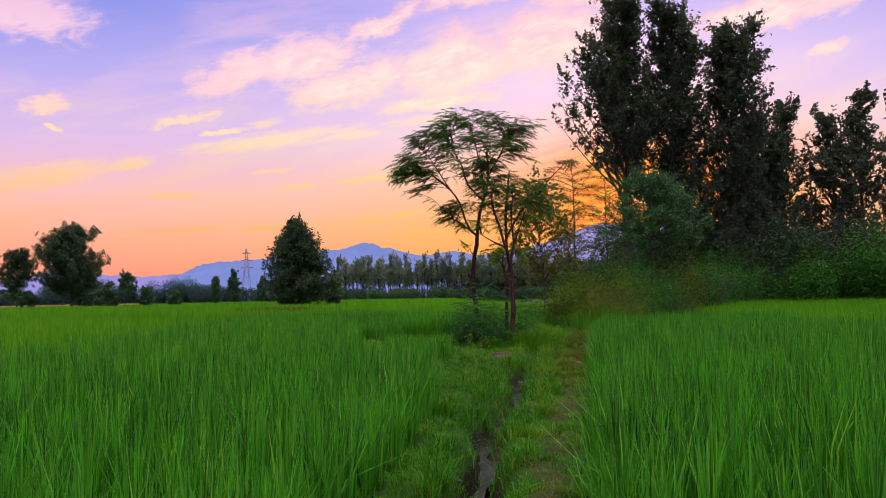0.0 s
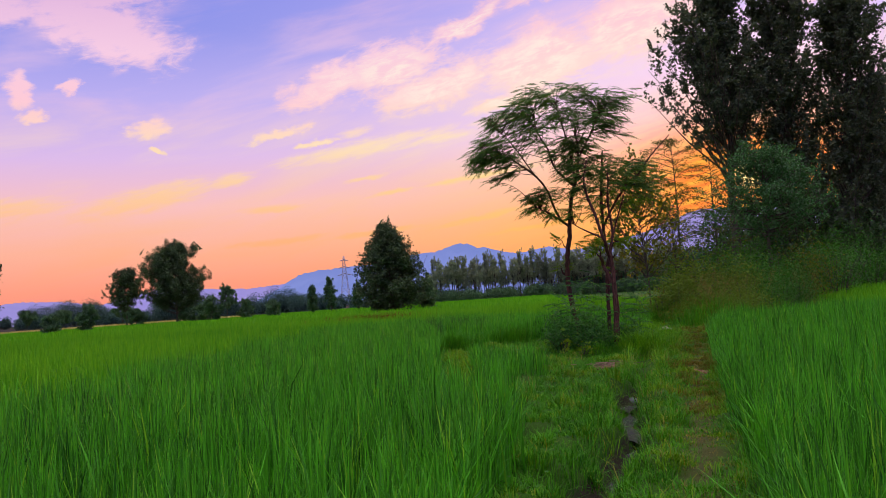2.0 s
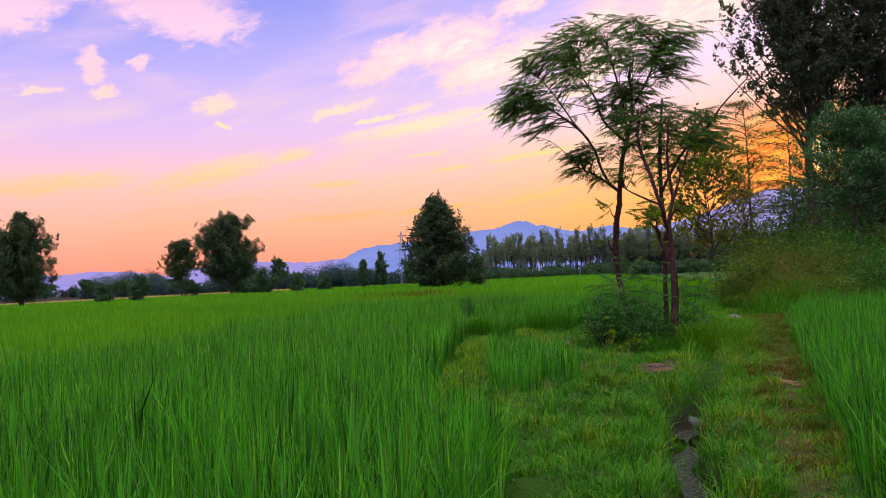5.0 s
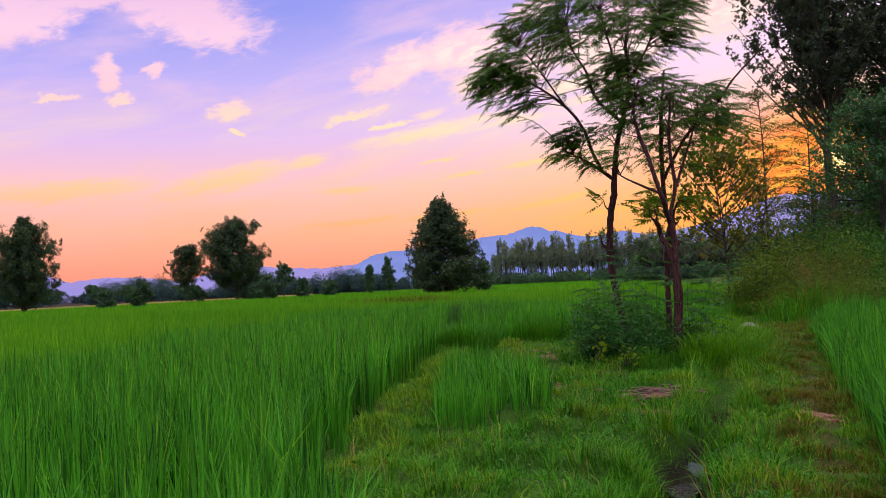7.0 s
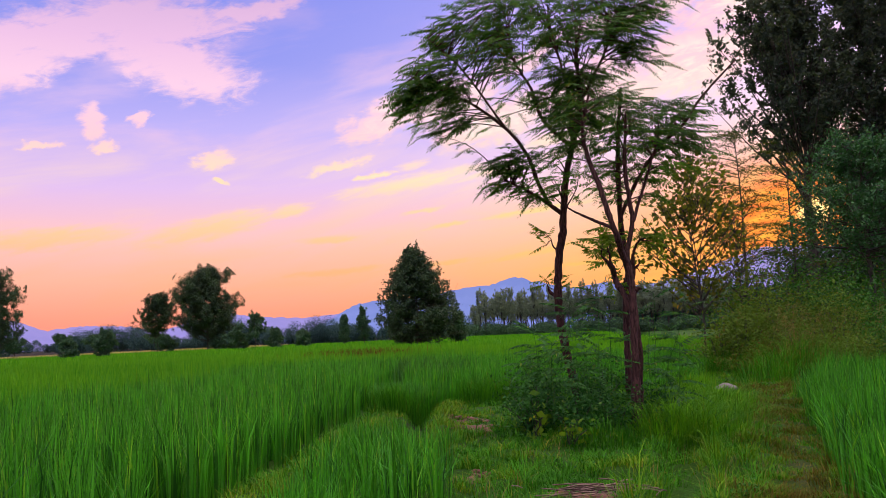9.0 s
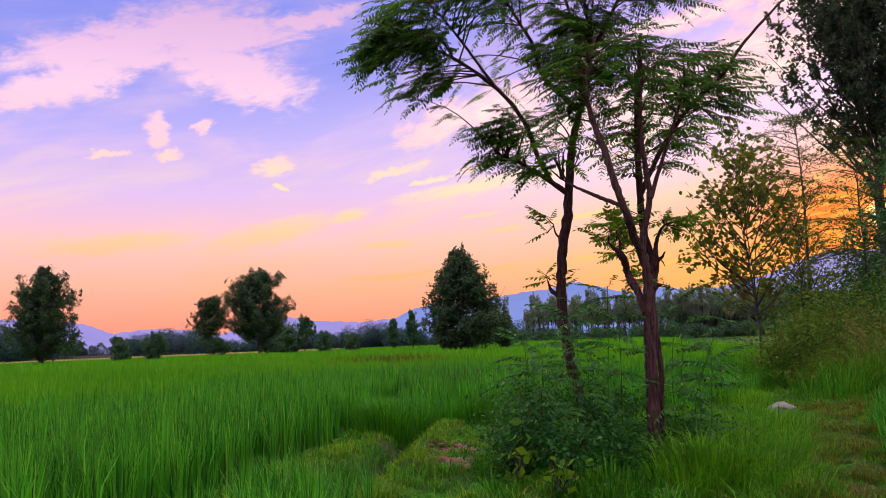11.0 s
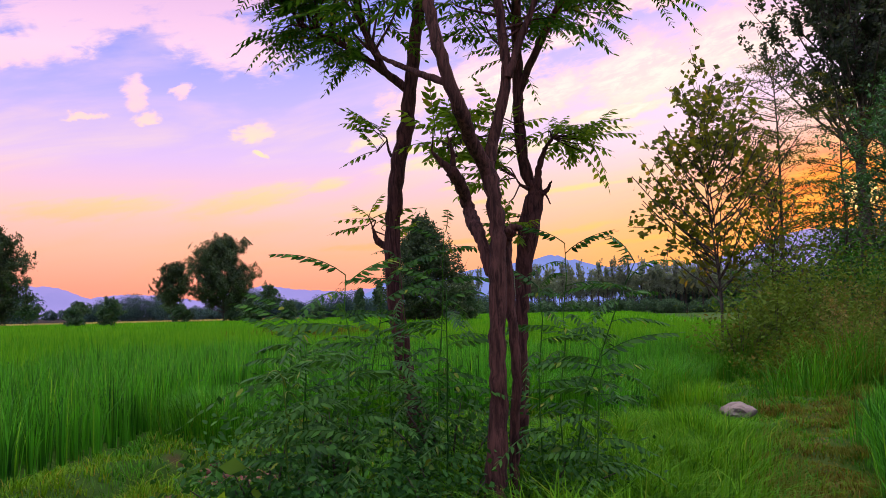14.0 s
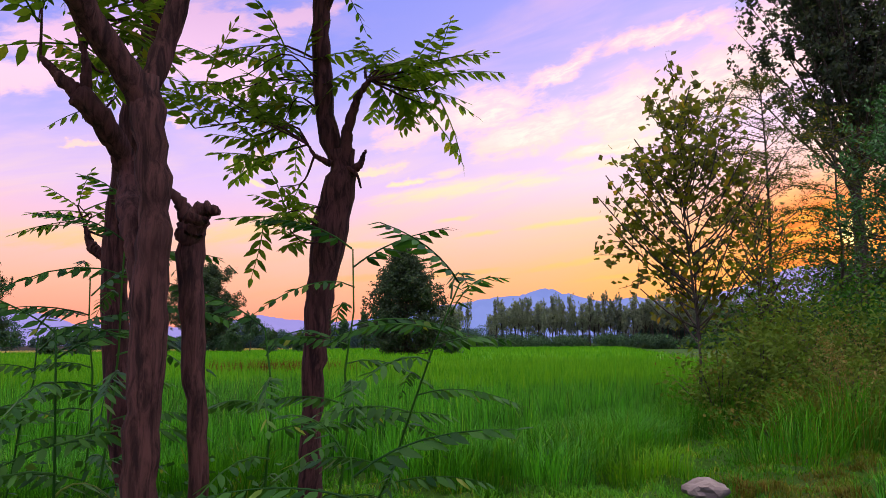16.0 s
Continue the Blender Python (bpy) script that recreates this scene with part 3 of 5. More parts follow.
canopy("gap_shade_right", 1, 14, 0, 42, 0.4, lambda x, y: in_right(x, y) & in_right(x - 0.4, y + 0.8), "dark green sheet for the shade between rice blades", near_zone, RICE_GAP, 0.18)

EARTH_SPOTS = ((2.38, 18.85, 0.42), (1.35, 19.95, 0.3), (3.72, 17.6, 0.24), (2.15, 18.0, 0.2), (0.85, 23.6, 0.3), (0.6, 24.9, 0.26))


# turf on the banks and the path, growing in tussocks
def turf(x, y, count, height, spread, fan, width, bare, label, mat=None):
    d = x - path_x(y)
    trod = np.exp(-(d / 0.24) ** 2)
    ditch = np.exp(-((x - ditch_x(y)) / 0.24) ** 4) * (y < 22.5)
    keep = ~in_left(x, y) & ~in_right(x, y) & ~inside(CORNER_PLOT, x, y) & (np.abs(d) < 9.0)
    gully = np.exp(-((x - 0.10 + 0.13 * (y - 22)) / 0.2) ** 4) * (y > 21.3) * (y < 28)
    keep &= rng.uniform(0, 1, len(x)) > 0.75 * gully
    for px, py, a in EARTH_SPOTS:
        keep &= np.hypot(x - px, y - py) > a * rng.uniform(0.6, 1.15, len(x))
    keep &= rng.uniform(0, 1, len(x)) > bare * np.interp(y, [14, 18], [0.55, 1.0]) * trod + np.interp(y, [13, 16], [0.88, 0.6]) * ditch
    x, y, trod = np.repeat(x[keep], count), np.repeat(y[keep], count), np.repeat(trod[keep], count)
    ang = rng.uniform(0, 2 * np.pi, len(x))
    r = spread * np.sqrt(rng.uniform(0, 1, len(x)))
    x, y = x + r * np.cos(ang), y + r * np.sin(ang)
    tall = height * (1 + 0.45 * hill_noise(x, y, 0.8) + 1.3 * np.maximum(0, hill_noise(x + 5, y, 0.33) - 0.1)) * (1 - 0.5 * trod)
    tall *= 1 + np.interp(y, [12, 16], [0.6, 1.0]) * np.exp(-((np.abs(x - ditch_x(y)) - 0.25) / 0.12) ** 2) * (y < 22.5)
    tall *= 1 + 0.9 * np.exp(-(((x - 4.0) / 1.3) ** 2 + ((y - 25.5) / 2.5) ** 2))
    tall = np.maximum(tall * rng.uniform(0.5, 1.4, len(x)), 0.025)
    # lighter, yellowish growth on the crests and beside the path, darker in the hollows
    light = hill_noise(x, y, 0.55) + 0.6 * hill_noise(x + 2, y, 0.27) + 1.1 * np.exp(-((x + 0.43 + 0.05 * (y - 16)) / 0.3) ** 2) * (y > 15) + 1.1 * np.exp(-((x - 0.5 + 0.1 * (y - 22)) / 0.3) ** 2) * (y > 20.5)
    light += 0.6 * np.exp(-((x - path_x(y)) / 0.5) ** 2) * (y < 21) + rng.normal(0, 0.25, len(x)) - 0.35 * np.clip((16 - y) / 3, 0, 1)
    for m, k in ((GRASS, light < 0.45), (BUND, light >= 0.45)) if mat is None else ((mat, light > -9),):
        V, F = blades(np.stack([x, y, ground_z(x, y) - 0.01], 1)[k], tall[k], width * rng.uniform(0.6, 1.4, k.sum()), ang[k] + rng.normal(0, 0.6, k.sum()), tall[k] * np.abs(rng.normal(fan, 0.3, k.sum())))
        tagged(new("turf", mesh_of("turf", V, F, m)), label if m is not BUND else label.replace("green", "yellowish green"), "grass", kind="stuff")


turf(*hills(-2.5, 8.5, 3, 24, 75), 20, 0.085, 0.085, 0.8, 0.007, 0.8, "short uneven green turf on banks and path")
turf(*hills(-3.5, 9.5, 24, 37, 45), 18, 0.08, 0.13, 0.8, 0.010, 0.35, "short uneven green turf on banks and path")
turf(*hills(-1.5, 6.5, 4, 24, 8), 34, 0.14, 0.11, 0.85, 0.008, 0.9, "taller grass tussocks along the ditch")
x, y = hills(0, 7.5, 4, 30, 60)
k = np.abs(x - path_x(y) - 0.1 * (y > 22)) < rng.normal(0, 0.3 + 0.25 * (y > 21), len(x))
turf(x[k], y[k], 14, 0.06, 0.12, 0.9, 0.008, 0.0, "trodden half-dry grass on the path", DRY)

def strip(x0, x1, y0, y1, n, h, w, mat, name, label):
    x, y = rng.uniform(x0, x1, n), rng.uniform(y0, y1, n)
    V, F = blades(np.stack([x, y, ground_z(x, y)], 1), h * rng.uniform(0.5, 1.2, n), w, rng.uniform(0, 6.28, n), h * rng.uniform(0.1, 0.6, n))
    tagged(new(name, mesh_of(name, V, F, mat)), label, "grass", kind="stuff")


strip(-135, -58, 168, 190, 14000, 0.95, 0.3, STUBBLE, "stubble_strip", "pale yellow stubble at the far field's edge")
x, y = rng.normal(-7.2, 1.4, 900), rng.normal(50, 1.0, 900)
V, F = blades(np.stack([x, y, ground_z(x, y) + 0.2], 1), rng.uniform(0.5, 0.9, 900), 0.03, rng.uniform(0, 6.28, 900), rng.uniform(0.1, 0.4, 900))
tagged(new("dry_weeds", mesh_of("dry_weeds", V, F, RUST)), "patch of rusty brown dry weeds in rice", "weeds", kind="stuff")
for cx, cy, s in ((-1.6, 34.5, 0.5), (-2.6, 38.5, 0.6), (-0.9, 32.0, 0.4)):
    x, y = rng.normal(cx, s, 500), rng.normal(cy, 0.5, 500)
    V, F = blades(np.stack([x, y, ground_z(x, y)], 1), rng.uniform(0.6, 1.0, 500), 0.02, rng.uniform(0, 6.28, 500), rng.uniform(0.1, 0.5, 500))
    tagged(new("dark_weeds", mesh_of("dark_weeds", V, F, SHRUB)), "clump of dark weeds at the field's bank", "weeds", kind="stuff")
x, y = hills(1.6, 8.6, 13, 33, 85)
k = (np.abs(x - path_x(y) - 0.15) < np.interp(y, [13, 17, 21], [0.25, 0.5, 0.75]) + 0.3 * hill_noise(x, y, 0.7)) & (hill_noise(x + 1, y, 0.45) > 0.0)
turf(x[k], y[k], 18, 0.10, 0.12, 0.8, 0.009, 0.0, "olive brown dry grass beside the path", OLIVE)
k &= hill_noise(x + 4, y, 0.4) > np.interp(y, [18, 22], [-0.3, 0.15])
turf(x[k], y[k], 15, 0.095, 0.12, 0.8, 0.008, 0.0, "olive brown dry grass beside the path", RUST)
turf(*hills(-1.5, 6.5, 4, 24, 1.2), 8, 0.20, 0.12, 0.6, 0.005, 0.4, "few long dead grass blades on the bank", DRY)


def bank_weeds(n, seed):
    """Small leafy weeds scattered over the banks."""
    q = np.random.default_rng(seed)
    x, y = q.uniform(-1.0, 5.5, n), q.uniform(4, 24, n)
    d = x - path_x(y)
    k = ~in_left(x, y) & ~in_right(x, y) & ~inside(CORNER_PLOT, x, y) & (np.abs(d) > 0.3) & (d > -3.6)
    P = []
    for a, c in zip(x[k], y[k]):
        m = int(q.uniform(12, 40))
        P.append(np.stack([a + q.normal(0, 0.09, m), c + q.normal(0, 0.09, m), ground_z(a, c) + np.abs(q.normal(0.06, 0.05, m))], 1))
    tagged(new("bank_weeds", mesh_of("bank_weeds", *leaves(np.concatenate(P), 0.038, q, 1.0, 0.6), SHRUB)), "small leafy weeds scattered over the bank", "weeds", kind="stuff")


bank_weeds(420, 3)


# ---------------------------------------------------------------- distant mountains, woods and mast
def mountain(name, rows, dist, colour, top, label):
    """A far ridge: azimuth and elevation along its crest, slopes folding down towards the plain."""
    az, el = np.array(rows).T
    a = np.linspace(az[0], az[-1], 260)
    e = np.interp(a, az, el)
    r = np.random.default_rng(int(dist))
    e = e + 0.035 * np.sin(a * 9) * np.sin(a * 3.1) + 0.02 * r.normal(size=len(a))
    lines = []
    for k in range(9):
        f = k / 8
        R = dist * (1 - 0.3 * f) * (1 + 0.02 * np.sin(a * 4 + k) * f)
        h = dist * np.tan(np.radians(e)) * (1 - f) ** 1.25 * (1 + 0.16 * np.sin(a * 5.3 + 1.7 * k) * f * (1 - f) * 4)
        lines.append(np.stack([R * np.sin(np.radians(a)), R * np.cos(np.radians(a)), h - 5 * f], -1))
    G = np.array(lines)
    V, F = sheet(G[..., 0], G[..., 1], G[..., 2])
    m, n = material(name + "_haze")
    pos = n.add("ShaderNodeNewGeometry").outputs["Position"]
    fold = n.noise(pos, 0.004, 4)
    # haze is painted as a glowing colour, paler on the sunward side
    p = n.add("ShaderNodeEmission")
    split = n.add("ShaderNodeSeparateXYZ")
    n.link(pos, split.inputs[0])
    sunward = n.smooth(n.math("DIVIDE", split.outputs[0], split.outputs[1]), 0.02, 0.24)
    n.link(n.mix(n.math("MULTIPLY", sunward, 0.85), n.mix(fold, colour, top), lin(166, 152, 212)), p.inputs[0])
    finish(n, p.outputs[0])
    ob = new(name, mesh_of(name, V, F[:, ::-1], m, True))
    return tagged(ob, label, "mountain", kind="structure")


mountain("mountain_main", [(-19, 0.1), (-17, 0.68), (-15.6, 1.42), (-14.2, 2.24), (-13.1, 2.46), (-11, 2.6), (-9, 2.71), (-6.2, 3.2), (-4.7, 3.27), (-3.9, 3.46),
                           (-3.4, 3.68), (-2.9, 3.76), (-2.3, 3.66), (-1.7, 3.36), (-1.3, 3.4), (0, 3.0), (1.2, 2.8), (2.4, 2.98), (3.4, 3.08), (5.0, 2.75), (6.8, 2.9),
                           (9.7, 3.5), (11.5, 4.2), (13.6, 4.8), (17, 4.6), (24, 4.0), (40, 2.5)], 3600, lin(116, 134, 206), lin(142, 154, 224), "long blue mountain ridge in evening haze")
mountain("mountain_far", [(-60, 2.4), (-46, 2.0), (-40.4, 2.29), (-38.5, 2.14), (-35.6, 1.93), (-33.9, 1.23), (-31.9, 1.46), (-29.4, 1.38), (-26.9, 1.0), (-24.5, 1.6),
                          (-22.7, 2.0), (-20.8, 1.7), (-17.7, 1.5), (-15.3, 1.7), (-12, 1.5)], 4300, lin(150, 142, 214), lin(166, 152, 222), "low hills beyond the plain, pale violet with haze")


# ---------------------------------------------------------------- trees seen from some way off
def tree(name, at, h, radius, label, mat=POPLAR, bark=BARK_FAR, boughs=40, rise=0.9, count=6000, size=0.3, spread=0.4, foot=0.12, stems=1, seed=1, slim=0.6, group="", trunk_r=None, lean=0.0, skew=0.0, twig=0.0):
    """A tree as trunk, limbs and a crown of single leaves. radius(f): the crown's reach at the height f of 0..1."""
    r = np.random.default_rng(seed)
    ob = thing(name, (at[0], at[1], float(ground_z(at[0], at[1]))), label, "tree", group)
    wood, P = Soup(), []
    tr = trunk_r or h * 0.013
    for s in range(stems):
        off = r.normal(0, 0.25 * tr * 8, 2) if stems > 1 else (0, 0)
        top = h * (1 if s == 0 else r.uniform(0.75, 0.95))
        axisline = bend([(0, 0, -0.1), (off[0] * 0.6, off[1] * 0.6, h * 0.3), (off[0] + lean * h, off[1], top * 0.97)], 9, r, tr * 0.5)
        part("trunk", Soup().add(*tube(axisline, np.linspace(tr * 1.25, tr * 0.12, 9), 7, wobble=0.1, rng=r)).mesh("trunk", bark, True), ob)
        for b in range(boughs // stems):
            f0 = foot + (0.93 - foot) * (b + r.uniform(0, 1)) / (boughs // stems)
            base = np.array([np.interp(f0 * top, axisline[:, 2], axisline[:, i]) for i in range(3)])
            a = r.uniform(0, 2 * np.pi)
            f1 = min(f0 + 0.06 + 0.12 * rise, 0.99)
            reach = radius(f1) * np.sqrt(r.uniform(0.15, 1.0)) * (1 - abs(skew) * 0.5 * (1 + math.copysign(1, skew) * math.cos(a))) * r.uniform(0.8, 1.12)
            end = base + np.array([np.cos(a) * reach, np.sin(a) * reach, reach * rise * r.uniform(0.6, 1.2)])
            end[2] = min(end[2], top)
            line = bend([base, (base + end) / 2 + (0, 0, -0.08 * reach), end], 5)
            wood.add(*tube(line, np.linspace(tr * 0.35 * (1 - f0) + 0.015, 0.01, 5), 4, False))
            n = int(count / boughs * (0.4 + reach / (radius(f1) + 1e-6)))
            if twig:
                k = max(3, n // 22)
                u = (end - base) / (np.linalg.norm(end - base) + 1e-6)
                for s2 in range(k):
                    q0 = base + (end - base) * r.uniform(0.3, 1.0) + r.normal(0, 0.3, 3) * spread
                    d2 = u * 0.5 + r.normal(0, 0.6, 3) + (0, 0, 0.35 * rise)
                    q1 = q0 + d2 / (np.linalg.norm(d2) + 1e-6) * twig * r.uniform(0.5, 1.4)
                    wood.add(*tube([q0, q1], (0.012, 0.004), 3, False))
                    t = r.uniform(0.15, 1.08, n // k)
                    P.append(q0 + (q1 - q0) * t[:, None] + r.normal(0, 1, (n // k, 3)).clip(-1.6, 1.6) * spread * 0.26)
                continue
            t = r.uniform(0.25, 1.08, n)
            pts = base + (end - base) * t[:, None] + r.normal(0, 1, (n, 3)).clip(-1.1, 1.1) * spread * (0.4 + 0.6 * t[:, None]) * (1, 1, 0.8)
            P.append(pts)
    tagged(part("branchwork", wood.mesh("branchwork", bark, True), ob), kind="stuff")
    P = np.concatenate(P)
    P = P[P[:, 2] > 0.05]
    if twig:
        # draw strays back to the crown's outline, which swells and dips round the tree
        ang, out = np.arctan2(P[:, 1], P[:, 0]), np.hypot(P[:, 0] - lean * P[:, 2], P[:, 1])
        limit = np.interp(P[:, 2] / h, np.linspace(0, 1.05, 22), [radius(v) for v in np.linspace(0, 1, 22)])
        limit = limit * (1.0 + 0.10 * np.sin(3 * ang + 5 * P[:, 2] / h + seed) + 0.08 * np.sin(7 * ang - 9 * P[:, 2] / h)) + spread * 0.5
        pull = np.where(out > limit, (limit / (out + 1e-6)) ** 0.8, 1.0)
        P[:, 0] = lean * P[:, 2] + (P[:, 0] - lean * P[:, 2]) * pull
        P[:, 1] *= pull
    part("crown", mesh_of("crown", *leaves(P, size, r, 0.2, slim), mat), ob)
    return ob


def column(w):
    return lambda f: w * (0.35 + 0.65 * math.sin(math.pi * min(1, 0.12 + 0.88 * f) ** 0.8)) * (1.0 if f < 0.9 else 0.75)


def dome(w):
    return lambda f: w * math.sqrt(max(0.05, 1 - (max(0.0, f - 0.42) / 0.6) ** 2)) * (0.6 + 0.4 * min(1, f / 0.3))


# tall poplars at the end of the path's right-hand field
def profile(*rows):
    f, w = zip(*rows)
    return lambda h: float(np.interp(h, f, w))


TALL = "dark tall poplar with dense upright limbs against the glow"
SHAPES = (profile((0, 2.4), (0.36, 2.9), (0.5, 4.0), (0.66, 5.5), (0.8, 4.4), (0.92, 3.3), (1, 1.6)),
          profile((0, 3.4), (0.35, 3.4), (0.6, 2.9), (0.8, 3.0), (0.95, 2.9), (1, 1.8)),
          profile((0, 3.4), (0.3, 3.4), (0.55, 3.2), (0.75, 3.9), (0.9, 4.2), (0.97, 3.4), (1, 2.0)))
for i, (x, y, h, lean, skew) in enumerate(((16.5, 60, 23.6, 0.01, 0.4), (20.6, 60.5, 23.0, 0.0, 0.0), (24.4, 60, 21.2, 0.03, -0.3))):
    tree("poplar_tree", (x, y), h, SHAPES[i], TALL, boughs=180, rise=1.7, count=40000, size=0.24, spread=0.42, foot=(0.33, 0.05, 0.04)[i], seed=20 + i, group="tall poplars", lean=lean, skew=skew, twig=1.0)
for i, (x, y, h, w) in enumerate(((32.2, 68, 17.4, 4.2), (35.4, 66, 16.0, 3.6), (30.0, 65, 14.5, 3.4), (38.4, 67, 18.2, 4.0), (43.4, 69, 18, 4.2), (48.5, 70, 17, 3.2), (29.5, 71, 13.5, 2.6), (55, 72, 18, 3.2), (62, 74, 18, 3.2), (28.4, 64.5, 15.6, 3.4))):
    tree("poplar_tree", (x, y), h, column(w), "dark slender poplar in the row behind the field", boughs=80, rise=1.7, count=10000, size=0.28, spread=0.45, foot=0.03, seed=40 + i, group="poplar row", twig=0.9)
tree("broadleaf_tree", (12.1, 39.6), 7.4, profile((0, 1.8), (0.4, 2.5), (0.6, 3.2), (0.8, 2.9), (0.93, 2.0), (1, 1.0)), "round bushy tree with fresh green leaves", mat=FRESH, boughs=90, rise=0.3, count=19000, size=0.13, spread=0.3, foot=0.44, seed=71, slim=0.4, twig=0.7)
tree("broadleaf_tree", (-12.3, 94.6), 10.4, profile((0, 2.8), (0.12, 4.4), (0.3, 4.8), (0.45, 4.3), (0.62, 3.4), (0.8, 2.1), (0.92, 1.0), (1, 0.2)), "dark conical leafy tree standing alone in rice", mat=DARK_LEAF, boughs=170, rise=0.3, count=38000, size=0.24, spread=0.45, foot=0.03, seed=72, twig=1.1)
tree("small_tree", (-8.4, 97.0), 3.8, column(1.0), "small slender tree beside a bigger one", mat=FAR_LEAF, boughs=24, rise=1.0, count=4500, size=0.22, spread=0.38, seed=73)
tree("round_tree", (-63.2, 158), 16.2, profile((0, 4.4), (0.2, 6.0), (0.45, 6.9), (0.65, 6.9), (0.82, 5.8), (0.94, 3.8), (1, 1.6)), "dark round-crowned tree at the field's end", mat=DARK_LEAF, boughs=190, rise=0.7, count=60000, size=0.3, spread=0.9, foot=0.12, seed=74, stems=2, twig=0.6)
tree("round_tree", (-74.2, 160), 11.4, dome(4.6), "smaller thin-crowned tree beside the round one", mat=DARK_LEAF, boughs=100, rise=0.9, count=15000, size=0.3, spread=0.6, foot=0.26, seed=75, twig=0.8)
tree("round_tree", (-84.5, 125.7), 15.6, profile((0, 4.0), (0.2, 5.4), (0.45, 6.4), (0.65, 5.8), (0.82, 4.4), (0.94, 2.6), (1, 1.0)), "dark loose-crowned tree with several stems", mat=DARK_LEAF, boughs=210, rise=0.9, count=50000, size=0.28, spread=0.8, foot=0.05, seed=76, stems=3, twig=0.6)
for i, (x, y, h, w, kind) in enumerate(((-58.5, 115, 3.9, 1.6, 0), (-47, 140, 6.2, 2.4, 1), (-50.0, 141, 4.5, 1.5, 0), (-43.9, 140, 3.6, 1.6, 0), (-32.1, 140, 5.0, 0.9, 2), (-29.1, 141, 6.0, 1.3, 2), (-38.9, 140, 3.0, 1.6, 0),
                                        (-66, 118, 2.8, 1.4, 0), (-55, 150, 3.4, 2.0, 0), (-70.5, 156, 3.5, 2.2, 0), (-60.5, 157, 3.2, 2.0, 0), (-26, 150, 5.0, 1.4, 2), (-21, 150, 4.4, 2.0, 0), (-97, 150, 4.0, 3.2, 1),
                                        (-90, 165, 4.2, 3.0, 1), (-80, 170, 4.4, 3.0, 1), (-112, 140, 5, 3.2, 1), (-124, 150, 6, 3.5, 1), (-104, 175, 5, 3.6, 1))):
    shape = (dome(w), dome(w), column(w))[kind]
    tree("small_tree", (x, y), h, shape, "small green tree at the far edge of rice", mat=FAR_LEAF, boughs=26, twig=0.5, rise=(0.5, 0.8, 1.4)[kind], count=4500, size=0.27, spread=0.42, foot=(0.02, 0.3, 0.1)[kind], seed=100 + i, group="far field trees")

# plantation of thin poplars behind the fields
r = np.random.default_rng(5)
kinds = [tree("plantation_poplar", (-30 + 2 * i, 214), 9.0 + 0.6 * i, profile((0, 0.2), (0.35, 0.6), (0.6, 1.1), (0.85, 1.25), (1, 0.7)), "thin poplar in a far plantation row, greyed by haze", mat=SLIM_POPLAR, boughs=26, rise=2.4, twig=0.9, count=1500, size=0.32, spread=0.35, foot=0.38, seed=200 + i, group="plantation", trunk_r=0.13) for i in range(4)]
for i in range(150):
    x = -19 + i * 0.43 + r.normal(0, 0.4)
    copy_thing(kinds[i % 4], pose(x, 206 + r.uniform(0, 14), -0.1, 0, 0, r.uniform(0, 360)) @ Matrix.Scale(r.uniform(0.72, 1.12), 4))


def wood_edge(name, x0, x1, y, h, n, size, label, seed, mat=HAZE_LEAF, loose=0.0):
    """A wood or hedge far off: rounded crowns that run into one another, or stand in loose groups."""
    q = np.random.default_rng(seed)
    c = np.stack([q.uniform(x0, x1, n), y + q.uniform(-4, 6, n), np.zeros(n)], 1)
    hh = h * q.uniform(0.6, 1.1, n)
    if loose:
        group = hill_noise(c[:, 0], c[:, 1] * 0 + seed, 9.0)
        hh = hh * np.clip(1 + loose * group + q.normal(0, 0.25 * loose, n), 0.22, 1.5)
    P = []
    for p, t in zip(c, hh):
        k = int(260 * max(1, t / size / 6))
        v = q.normal(size=(k, 3))
        v /= np.linalg.norm(v, axis=1)[:, None]
        P.append(p + (0, 0, t * 0.5) + v * (t * 0.45, t * 0.45, t * 0.5) * q.uniform(0.6, 1.05, (k, 1)))
    return tagged(new(name, mesh_of(name, *leaves(np.concatenate(P), size, q, 0.3, 0.8), mat)), label, "woods", kind="stuff")


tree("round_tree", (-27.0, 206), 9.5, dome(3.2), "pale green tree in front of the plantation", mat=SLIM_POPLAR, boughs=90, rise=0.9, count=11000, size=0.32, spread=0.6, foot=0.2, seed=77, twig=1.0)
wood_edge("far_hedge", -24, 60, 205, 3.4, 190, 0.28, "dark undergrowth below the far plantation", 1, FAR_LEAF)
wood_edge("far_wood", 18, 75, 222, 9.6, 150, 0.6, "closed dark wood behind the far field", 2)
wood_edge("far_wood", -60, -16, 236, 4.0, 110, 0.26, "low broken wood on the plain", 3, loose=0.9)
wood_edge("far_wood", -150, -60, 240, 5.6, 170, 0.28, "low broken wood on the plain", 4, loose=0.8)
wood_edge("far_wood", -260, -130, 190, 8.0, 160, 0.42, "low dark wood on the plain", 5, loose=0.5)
wood_edge("far_wood", -420, 420, 420, 6.5, 300, 0.7, "woods at the foot of the mountains, blue-green with haze", 6)
wood_edge("undergrowth", 17.5, 70, 63, 7.0, 190, 0.22, "dark undergrowth below the poplar row", 7, DARK_LEAF)
wood_edge("undergrowth", 20, 70, 58, 4.2, 150, 0.18, "dark green bushes along the field's end", 8, SHRUB, loose=0.6)


